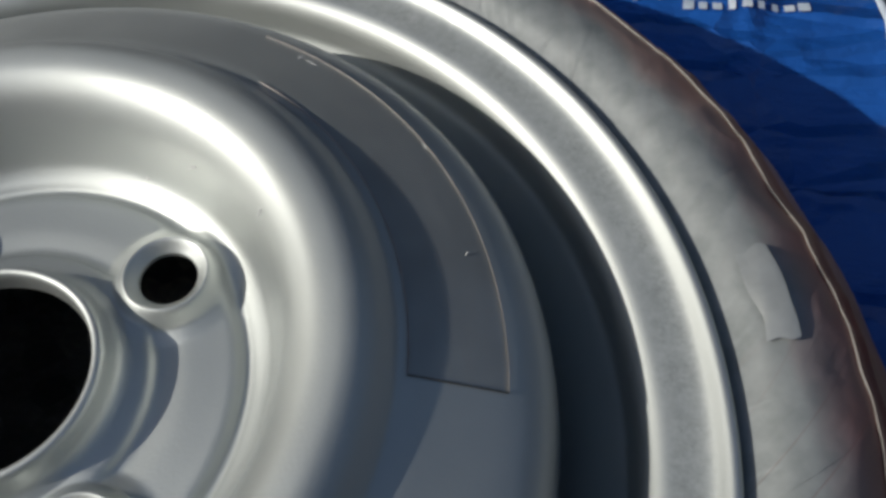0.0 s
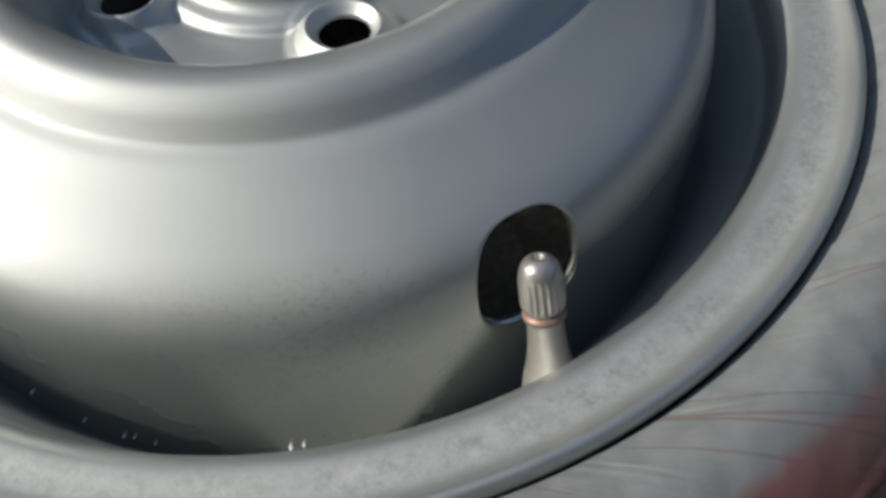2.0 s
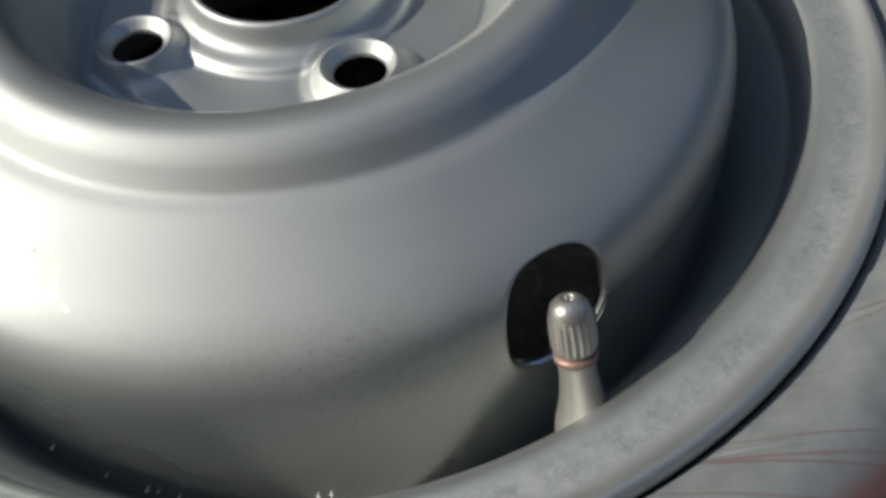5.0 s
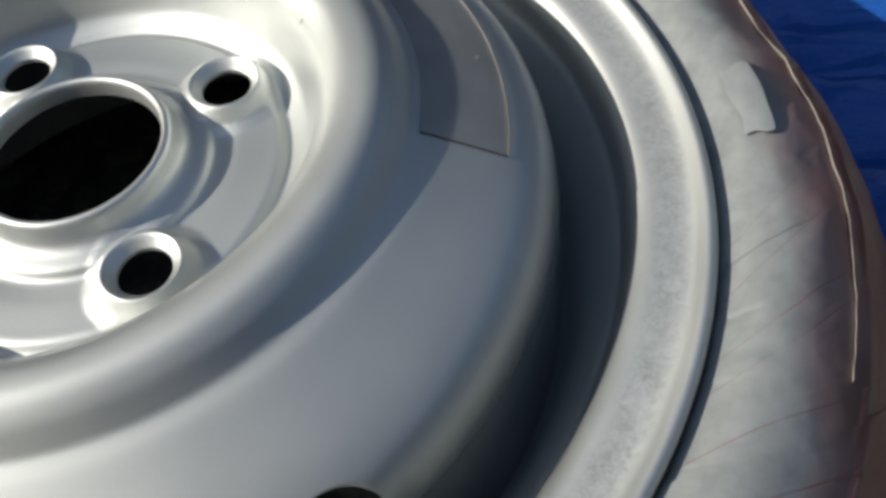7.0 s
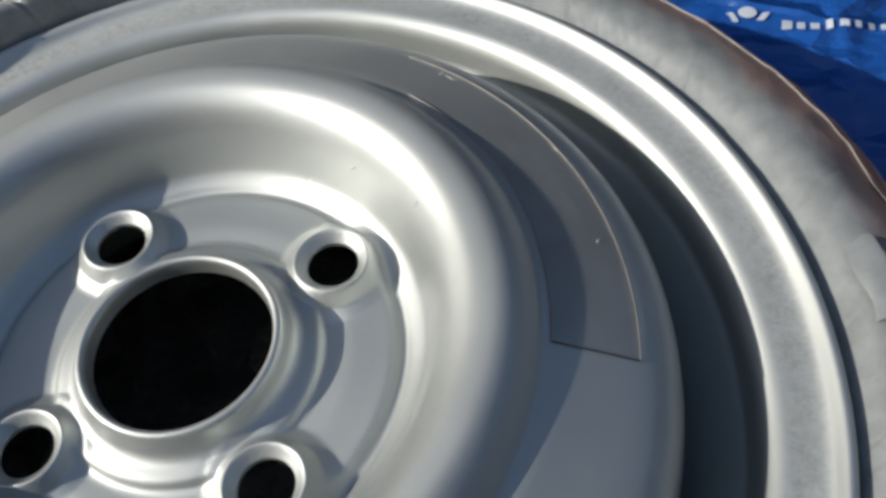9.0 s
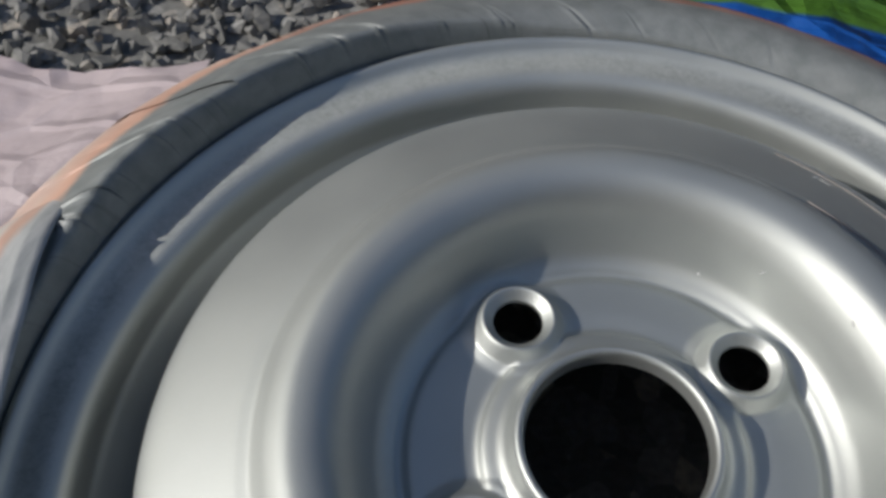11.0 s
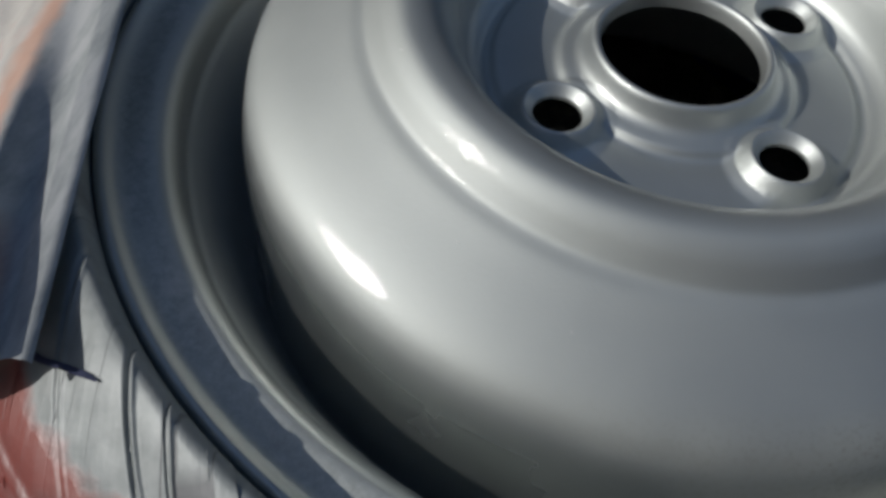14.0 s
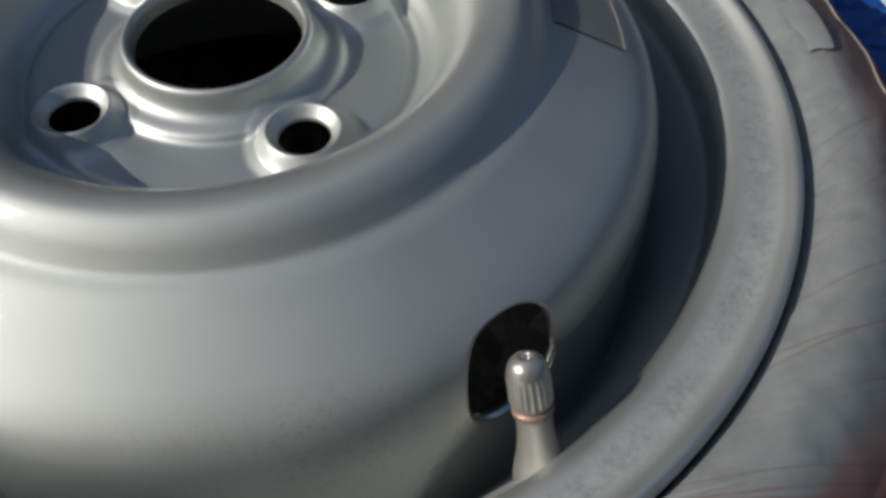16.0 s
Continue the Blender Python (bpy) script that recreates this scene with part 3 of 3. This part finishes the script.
def film_strip(mid, width, seed):
    """One strip of film laid over the tyre, with pleats at a slant that start at its inner edge."""
    nu, nv = int(width * 5.5), 76
    rng = random.Random(int(seed * 10) + 5)
    pleats = []
    u = rng.uniform(0.02, 0.10)
    while u < 0.97:
        pleats.append((u, rng.uniform(0.012, 0.060), rng.uniform(0.0006, 0.0013), rng.choice([0.5, 0.8, 1.0, 1.5]), rng.uniform(-7, 7)))
        u += rng.uniform(4.5, 11.0) / width
    bm = bmesh.new()
    grid = []
    for i in range(nu + 1):
        u = i / nu
        row = []
        a0 = mid + (u - 0.5) * width
        slant, curl, rough = film_slant(a0), film_curl(a0), film_rough(a0)
        s0 = float(np.interp(film_inner(a0), FILM_LINE[:60, 0], _fs[:60]))
        for j in range(nv + 1):
            v = j / nv
            sv = s0 + (_fs[-1] - s0) * v ** 1.25
            d = sv - s0
            r, z = float(np.interp(sv, _fs, FILM_LINE[:, 0])), float(np.interp(sv, _fs, FILM_LINE[:, 1]))
            a = a0 + slant * min(1.0, d / 0.07)
            p = Vector((r * math.cos(radians(a)), r * math.sin(radians(a)), seed))
            h = 0.0010 + 0.0004 * u ** 6 + min(1.0, d / 0.008) * rough * (0.0009 * noise.noise(p * 34) + 0.0003 * noise.noise(p * 120))
            for pu, length, wide, deep, lean in pleats:
                if d < length:
                    f = 1 - d / length
                    x = radians((u - pu) * width - lean * d / 0.06) * r
                    w = wide * (0.35 + 0.65 * f)
                    if abs(x) < 5 * w:
                        h += rough * deep * f ** 0.6 * min(1.0, 0.15 + d / 0.005) * (-0.0024 * math.exp(-(x / w) ** 2) + 0.0014 * math.exp(-((x - 2.0 * w) / (1.2 * w)) ** 2))
            e = max(0.0, 1 - (turn(a, 24) / 44) ** 2)
            if e > 0 and r > 0.206:
                # crumpled hem on the far side
                fold = 0.35 - 1.5 * abs(noise.noise(Vector((p.x * 24 - p.y * 14, p.y * 34, 4.0)))) - 0.4 * abs(noise.noise(p * 55))
                h += e * 0.0028 * min(1.0, (r - 0.206) / 0.012) * fold
            h += max(0.0, 1 - (turn(a, 165) / 30) ** 2) * 0.004 * math.exp(-((r - 0.226) / 0.007) ** 2)
            h += curl * math.exp(-d / 0.016) - film_sink(a) * math.exp(-((r - 0.188) / 0.015) ** 2)
            h += 0.0014 * math.exp(-((r - 0.2318 - 0.003 * noise.noise(p * 8)) / 0.0009) ** 2)
            k = min(1.0, d / (0.0018 + 0.40 * curl))
            k = k * (2 - k)
            tuck = 0.0065 + curl - 0.55 * film_sink(a)
            row.append(bm.verts.new((r * math.cos(radians(a)), r * math.sin(radians(a)), z + h - (1 - k) * tuck)))
        grid.append(row)
    for i in range(nu):
        for j in range(nv):
            bm.faces.new((grid[i][j], grid[i + 1][j], grid[i + 1][j + 1], grid[i][j + 1]))
    return bm


cover = tagged(new("masking_cover"), "crumpled masking film round the tyre, grey overspray with red edges", "masking film")
cover.matrix_world = Matrix.Translation((0, 0, HUB)) @ TILT
# middle and width in degrees
STRIPS = []
for k, (mid, width) in enumerate([
        (-12, 40), (18, 38), (47, 40), (77, 40), (105, 36), (126, 34), (146, 32), (172, 48), (195, 40), (218, 44),
        (246, 34), (268, 34), (294, 36), (320, 38)]):
    strip = part("film_strip", film_strip(mid, width, 3.7 * k), FILM, cover)
    strip.location.z = 0.0003 * (k % 2)
    STRIPS.append(strip)


def film_top(x, y):
    """Height of the film over the stud seats' level."""
    best = -0.2
    for o in STRIPS:
        hit, p, _, _ = o.ray_cast(Vector((x, y, 0.1)), Vector((0, 0, -1)))
        if hit:
            best = max(best, p.z + o.location.z)
    return best


# a taut panel folded over the tyre in a straight line, with a second fold standing up beside it
FOLD_A, FOLD_B = Vector((-0.2055, 0.066, 0)), Vector((-0.1485, -0.158, 0))
FOLD_D = (FOLD_B - FOLD_A).normalized()
FOLD_N = Vector((FOLD_D.y, -FOLD_D.x, 0))


def fold_panel():
    n, m = 150, 90
    long = (FOLD_B - FOLD_A).length
    top = int(np.argmax(FILM_LINE[:, 0])) + 1
    bm = bmesh.new()
    rows = []
    for i in range(n + 1):
        s = long * i / n
        c = FOLD_A + FOLD_D * s
        h = c.dot(FOLD_N)
        wide = math.sqrt(h * h + 0.2548 ** 2 - c.length_squared) - h + 0.0006   # out to the tyre's widest ring
        row = []
        for j in range(m + 1):
            v = j / m
            w = -0.0030 + wide * v ** 1.25
            end = 0.006 * noise.noise(Vector((w * 70, 4, 0))) + 0.0012 * noise.noise(Vector((w * 260, 9, 0))) - 0.10 * max(0, w - 0.028)
            q = FOLD_A + FOLD_D * (s + (i / n) ** 6 * end) + FOLD_N * w
            r = q.length
            k = min(1.0, s / 0.06)
            base = float(np.interp(r, FILM_LINE[:top, 0], FILM_LINE[:top, 1])) if r > 0.1945 else -0.0122
            z = base + 0.0012 + 0.0040 * k * max(0.10, min(1.0, 1 - (w - 0.035) / 0.02))
            # held up off the rim along its inner edge, save at its upper tip
            f = min(1.0, s / 0.055)
            f = f * f * (3 - 2 * f)
            held = 0.0030 - 0.55 * max(0.0, w - 0.004) - 0.03 * max(0.0, s - 0.15)
            z += f * max(0.0, held - z)
            # the second fold rises along its length; steep inside, round outside
            rise = min(0.019, 0.0180 * ((s - 0.080) / 0.125) ** 0.9) if s > 0.080 else 0.0
            x = w - 0.0255 + 0.48 * rise - 0.0012 * noise.noise(Vector((s * 22, 2, 0)))
            z += rise * (math.exp(-(x / 0.0075) ** 2) if x < 0 else math.exp(-(x / 0.020) ** 2))
            z -= 0.18 * rise * math.exp(-((w - 0.010) / 0.007) ** 2)
            # crumples, strongest on the printed outer side
            p = Vector((q.x, q.y, 6.0))
            g = min(1.0, max(0.12, (w - 0.020) / 0.012)) * min(1.0, 0.3 + k)
            z += g * 0.0030 * (0.45 - 1.3 * abs(noise.noise(Vector((s * 26, w * 62, 1.0)))) - 0.7 * abs(noise.noise(p * 85)))
            z += 0.0005 * noise.noise(Vector((s * 30, w * 160, 7.0)))
            # rolled inner edge
            z -= 0.0012 * max(0.0, 1 - (w + 0.0030) / 0.0026) ** 2
            row.append(bm.verts.new((q.x, q.y, z)))
        rows.append(row)
    for a, b in zip(rows, rows[1:]):
        for j in range(m):
            bm.faces.new((a[j], a[j + 1], b[j + 1], b[j]))
    return bm


def fold_film():
    m, nt, b = nodes_of("fold_film")
    v = place(nt)
    s = add(nt, "ShaderNodeSeparateXYZ", {0: v})
    def along_line(d):
        return math_node(nt, "MULTIPLY_ADD", math_node(nt, "SUBTRACT", s.outputs[0], FOLD_A.x), d.x, math_node(nt, "MULTIPLY", math_node(nt, "SUBTRACT", s.outputs[1], FOLD_A.y), d.y))
    l, w = along_line(FOLD_D), along_line(FOLD_N)
    n1, n2 = noise_tex(nt, v, 34, 5), noise_tex(nt, v, 130, 5)
    streak = noise_tex(nt, add(nt, "ShaderNodeMapping", {"Vector": v, "Rotation": (0.0, 0.0, -0.25), "Scale": (150.0, 24.0, 30.0)}).outputs[0], 1.0, 5, 0.65)
    edge = math_node(nt, "ADD", math_node(nt, "MULTIPLY_ADD", math_node(nt, "SUBTRACT", n1, 0.5), 0.016, w), ramp(nt, l, 0.03, 0.11, 0.010, 0.0))
    smudge = noise_tex(nt, add(nt, "ShaderNodeMapping", {"Vector": v, "Rotation": (0.0, 0.0, -0.25), "Scale": (95.0, 22.0, 20.0)}).outputs[0], 1.0, 6, 0.7)
    grey = mix(nt, ramp(nt, smudge, 0.42, 0.62), (0.44, 0.45, 0.445), (0.27, 0.29, 0.29))
    cream = mix(nt, ramp(nt, n1, 0.50, 0.66), (0.58, 0.55, 0.50), (0.60, 0.45, 0.40))
    cream = mix(nt, ramp(nt, streak, 0.55, 0.68, 0.0, 0.7), cream, (0.55, 0.55, 0.54))
    salmon = mix(nt, n2, (0.56, 0.32, 0.23), (0.60, 0.44, 0.36))
    col = mix(nt, ramp(nt, edge, 0.0175, 0.0215), grey, salmon)
    col = mix(nt, ramp(nt, edge, 0.0245, 0.0300), col, cream)
    # the red print shows at the torn end
    red = math_node(nt, "MULTIPLY", ramp(nt, math_node(nt, "MULTIPLY_ADD", n1, 0.03, l), 0.203, 0.222), math_node(nt, "MULTIPLY", ramp(nt, w, 0.006, 0.014), ramp(nt, w, 0.034, 0.026)))
    col = mix(nt, red, col, (0.24, 0.07, 0.055))
    nt.links.new(col, b.inputs["Base Color"])
    b.inputs["Roughness"].default_value = 0.42
    bump(nt, b, math_node(nt, "MULTIPLY_ADD", streak, 0.8, math_node(nt, "ADD", n1, math_node(nt, "MULTIPLY", n2, 0.4))), 0.30, 0.0016)
    return m


part("fold_panel", fold_panel(), fold_film(), cover, "taut folded panel, grey overspray to cream and salmon print")


def laid_scrap(line, width, seed, rag):
    """A narrow piece lying on the film along a line of points."""
    bm = bmesh.new()
    rows = []
    n = 40
    heights = []
    for i in range(n + 1):
        f = i / n * (len(line) - 1)
        k = min(int(f), len(line) - 2)
        x, y = [line[k][e] + (line[k + 1][e] - line[k][e]) * (f - k) for e in (0, 1)]
        heights.append(max(film_top(x + ex, y + ey) for ex, ey in ((0, 0), (0.002, 0), (-0.002, 0), (0, 0.002), (0, -0.002))))
    heights = [sum(heights[max(0, i - 5):i + 6]) / len(heights[max(0, i - 5):i + 6]) for i in range(n + 1)]
    for i in range(n + 1):
        f = i / n * (len(line) - 1)
        k = min(int(f), len(line) - 2)
        a, b = Vector((*line[k], 0)), Vector((*line[k + 1], 0))
        c = a.lerp(b, f - k)
        d = (b - a).normalized()
        side = Vector((-d.y, d.x, 0))
        w = width * (0.75 + rag * noise.noise(Vector((i * 0.35, seed, 0)))) * min(1.0, 0.35 + 4 * min(i, n - i) / n)
        row = []
        for j in range(5):
            q = c + side * w * (j / 4 - 0.5)
            row.append(bm.verts.new((q.x, q.y, heights[i] + 0.0010)))
        rows.append(row)
    for a, b in zip(rows, rows[1:]):
        for j in range(4):
            bm.faces.new((a[j], a[j + 1], b[j + 1], b[j]))
    return bm


part("blue_mark", laid_scrap([(-0.157, -0.1480), (-0.149, -0.1515), (-0.140, -0.1535), (-0.1310, -0.1560)], 0.0026, 2.0, 0.05), NAVY, cover, "dark blue printed stroke")

def torn_flap(a0, a1, r0, r1, seed):
    """A small torn scrap of film stuck on the cover, with a ragged edge."""
    bm = bmesh.new()
    rows = []
    for i in range(25):
        u = i / 24
        row = []
        for j in range(13):
            v = j / 12
            a = radians(a0 + (a1 - a0) * (u + 0.06 * noise.noise(Vector((v * 2, seed + 3, u)))))
            rag = 0.0016 * noise.noise(Vector((u * 2.2, seed, v * 3)))
            r = r0 + (r1 - r0) * v + rag * (1 if j in (0, 12) else 0.3)
            p = Vector((r * math.cos(a), r * math.sin(a), 0))
            z = film_top(p.x, p.y) + 0.0008 + 0.0008 * v + 0.0006 * noise.noise(p * 90 + Vector((seed, 0, 0))) + 0.0012 * math.sin(u * 3.1) * v
            row.append(bm.verts.new((p.x, p.y, z)))
        rows.append(row)
    for a, b in zip(rows, rows[1:]):
        for j in range(12):
            bm.faces.new((a[j], a[j + 1], b[j + 1], b[j]))
    return bm


def hem_crease():
    """The sharp pressed crease along the far shoulder of the film."""
    bm = bmesh.new()
    prev = None
    for i in range(171):
        a = -8 + i * 0.42
        r = 0.2262 + 0.0022 * noise.noise(Vector((a * 0.06, 3, 0))) + 0.0005 * noise.noise(Vector((a * 0.5, 8, 0)))
        w = 0.00022 * max(0.06, 0.30 + 1.5 * noise.noise(Vector((a * 0.22, 1, 0)))) * min(1.0, i / 40)
        d = Vector((math.cos(radians(a)), math.sin(radians(a)), 0))
        c = d * r
        z = max(film_top(*(d * (r + k))[:2]) for k in (-0.001, 0, 0.001))
        ring = [bm.verts.new((c - d * w) + Vector((0, 0, z - 0.0004))), bm.verts.new(c + Vector((0, 0, z + 0.0007))), bm.verts.new((c + d * w) + Vector((0, 0, z - 0.0008)))]
        if prev:
            bm.faces.new((prev[0], prev[1], ring[1], ring[0]))
            bm.faces.new((prev[1], prev[2], ring[2], ring[1]))
        prev = ring
    return bm


part("hem_crease", hem_crease(), TAPE_EDGE, cover, "pale pressed crease in the film")


part("torn_flap", torn_flap(12.5, 20.5, 0.1995, 0.2085, 1.0), SCRAP, cover, "pale torn scrap of film")


# ---- bags ----
def crumple(x, y, base, amp, seed):
    p = Vector((x, y, seed))
    w = p + 0.02 * Vector((noise.noise(p * 11), noise.noise(p * 11 + Vector((7, 0, 0))), 0))
    u, v = (w.x + w.y) * 0.707, (w.y - w.x) * 0.707
    d = noise.voronoi(Vector((u * 8, v * 17, seed)))[0]
    e = noise.voronoi(Vector((u * 20, v * 38, seed + 3)))[0]
    fold = min(1.0, (d[1] - d[0]) * 1.6)
    small = min(1.0, (e[1] - e[0]) * 1.6)
    return base + amp * (0.75 * (1 - fold) + 0.14 * (1 - small) + 0.22 * noise.noise(p * 10) + 0.06 * noise.noise(p * 80))


def blue_height(x, y):
    # pressed flat where the wheel lies on it
    k = min(1.0, max(0.0, (math.hypot(x, y) - 0.225) / 0.04))
    return max(0.0012, crumple(x, y, 0.004 + 0.040 * k, 0.006 + 0.007 * k, 3.0))


def teal_height(x, y):
    d = math.hypot(x, y)
    lift = 0.035 * max(0, 1 - abs(d - 0.30) / 0.08) * max(0, min(1, (y + 0.05) / 0.1))
    return max(0.004, crumple(x, y, 0.012 + lift, 0.009, 8.0))


blue = part("carrier_bag", sheet([(-0.13, 0.372), (0.272, 0.346), (0.290, -0.02), (0.235, -0.02)], 110, 120, blue_height, 0.004), BLUE, None)
tagged(blue, "crinkled blue plastic carrier bag with a green band and white print", "plastic bag")


def print_mark(outline, name="print_mark"):
    """A white printed shape lying on the blue bag; outline in metres on the ground plan."""
    bm = bmesh.new()
    c = Vector((sum(p[0] for p in outline) / len(outline), sum(p[1] for p in outline) / len(outline), 0))
    rings = []
    for f in (1.0, 0.66, 0.33):
        ring = []
        for x, y in outline:
            q = c.lerp(Vector((x, y, 0)), f)
            ring.append(bm.verts.new((q.x, q.y, max(blue_height(q.x + ex, q.y + ey) for ex, ey in ((0, 0), (0.002, 0), (-0.002, 0), (0, 0.002), (0, -0.002))) + 0.0008)))
        rings.append(ring)
    for a, b in zip(rings, rings[1:]):
        for k in range(len(a)):
            bm.faces.new((a[k - 1], a[k], b[k], b[k - 1]))
    bm.faces.new(rings[-1])
    part(name, bm, WHITE, blue, "white print")


def bar(x, y, w, h, lean=0.0):
    n = 6
    pts = [(x - w / 2 + w * i / n, y - h / 2) for i in range(n)] + [(x + w / 2, y - h / 2 + h * i / n) for i in range(n)]
    pts += [(x + w / 2 - w * i / n, y + h / 2) for i in range(n)] + [(x - w / 2, y + h / 2 - h * i / n) for i in range(n)]
    return [(px + lean * (py - y), py + 0.12 * (px - 0.2)) for px, py in pts]


for i, (w, h) in enumerate([(0.0058, 0.0070), (0.0046, 0.0062), (0.0050, 0.0064), (0.0036, 0.0090), (0.0052, 0.0062), (0.0036, 0.0064), (0.0036, 0.0064), (0.0054, 0.0062), (0.0064, 0.0088)]):
    print_mark(bar(0.1885 + i * 0.0066, 0.2577 + (h - 0.006) * 0.25, w * 0.86, h * 0.74))
print_mark([(0.170 + 0.0044 * math.cos(a), 0.2650 + 0.0050 * math.sin(a)) for a in [k * math.pi / 8 for k in range(16)]])
print_mark(bar(0.1775, 0.2645, 0.0036, 0.0070, 0.5))
print_mark(bar(0.1630, 0.2655, 0.0030, 0.0080, -0.4))
# pale welded hem along the bag's side
hem = bmesh.new()
hem_rows = []
for i in range(61):
    y = 0.344 - 0.30 * i / 60
    x = 0.272 + (0.346 - y) / 0.366 * 0.018 + 0.004 * noise.noise(Vector((0.272, y, 0)) * 22 + Vector((5, 1, 0)))
    z = max(blue_height(x - 0.004, y), blue_height(x, y)) + 0.0012
    hem_rows.append([hem.verts.new((x - 0.0030, y, z - 0.0008)), hem.verts.new((x - 0.0010, y, z + 0.0012)), hem.verts.new((x + 0.0012, y, z - 0.0010))])
for a, b in zip(hem_rows, hem_rows[1:]):
    for j in range(2):
        hem.faces.new((a[j], a[j + 1], b[j + 1], b[j]))
part("hem", hem, WHITE, blue, "pale welded hem")
teal = part("carrier_bag", sheet([(-0.56, 0.226), (-0.232, 0.213), (-0.16, -0.25), (-0.52, -0.25)], 110, 140, teal_height, 0.004), TEAL, None)
tagged(teal, "crumpled turquoise plastic bag with a mauve patch", "plastic bag")


# ---- ground ----
gbm = bmesh.new()
bmesh.ops.create_grid(gbm, x_segments=8, y_segments=8, size=60)
ground = part("ground", gbm, GRAVEL, None)
tagged(ground, "grey gravel ground reaching the horizon", "ground", kind="structure")


def gravel():
    rng = np.random.default_rng(4)
    kinds = []
    for _ in range(14):
        bm = bmesh.new()
        for p in rng.normal(size=(14, 3)):
            p = p / np.linalg.norm(p) * rng.uniform(0.75, 1.0)
            bm.verts.new(p * (1.0, rng.uniform(0.65, 0.95), rng.uniform(0.5, 0.8)))
        r = bmesh.ops.convex_hull(bm, input=bm.verts)
        bmesh.ops.delete(bm, geom=[v for v in bm.verts if not v.link_faces], context="VERTS")
        bm.verts.index_update()
        kinds.append((np.array([v.co for v in bm.verts]), [[v.index for v in f.verts] for f in bm.faces]))
        bm.free()
    verts, faces, off = [], [], 0
    step = 0.0105
    for gx in np.arange(-0.80, 0.80, step):
        for gy in np.arange(-0.65, 0.95, step):
            x, y = gx + rng.uniform(-1, 1) * step * 0.6, gy + rng.uniform(-1, 1) * step * 0.6
            if math.hypot(x, y) < 0.22:
                continue
            k, f = kinds[rng.integers(14)]
            size = rng.choice([0.0050, 0.0068, 0.0088, 0.0115], p=[0.2, 0.35, 0.3, 0.15])
            e = Euler(rng.uniform(-3.1, 3.1, 3)).to_matrix()
            v = (k * size) @ np.array(e).T + (x, y, rng.uniform(-0.003, 0.008))
            if (-0.55 < x < 0.36 and y < 0.42 and y > -0.25) and not (x < -0.02 and y > 0.21):
                v[:, 2] -= 0.006
            verts.append(v)
            faces += [[i + off for i in q] for q in f]
            off += len(k)
    me = bpy.data.meshes.new("gravel_stones")
    me.from_pydata(np.vstack(verts).tolist(), [], faces)
    me.materials.append(STONE)
    ob = new("gravel_stones", me)
    return tagged(ob, "loose sharp-edged grey gravel stones with a few pale ones", "gravel", kind="stuff")


gravel()


# ---- unseen dark panels, added to cut sky light and darken reflections ----
def sky_blocker(name, x0, y0, x1, y1, h):
    bm = bmesh.new()
    bmesh.ops.create_cube(bm, size=1)
    l = math.hypot(x1 - x0, y1 - y0)
    bmesh.ops.scale(bm, vec=(l, 0.12, h), verts=bm.verts)
    ob = part(name, bm, BLOCKER, None, smooth=False)
    ob.matrix_world = Matrix.Translation(((x0 + x1) / 2, (y0 + y1) / 2, h / 2)) @ Matrix.Rotation(math.atan2(y1 - y0, x1 - x0), 4, "Z")
    tagged(ob, "unseen dark brown panel added to block sky and darken reflections", "wall", kind="structure")


BLOCKER = plain("dark_blocker", (0.026, 0.021, 0.017), (0.042, 0.033, 0.026), 0.85, 6)
sky_blocker("blocker_east", 2.0, -2.2, 2.0, 2.4, 0.85)
sky_blocker("blocker_north", 2.06, 2.46, -2.5, 2.46, 2.8)
# added close by, in place of the camera operator's dark reflection
sky_blocker("blocker_south", -0.7, -0.95, 2.06, -0.95, 1.2)
sky_blocker("blocker_west", -2.56, 0.40, -2.56, -2.4, 0.85)
sky_blocker("blocker_northwest", -2.56, 2.52, -2.56, 0.40, 4.2)
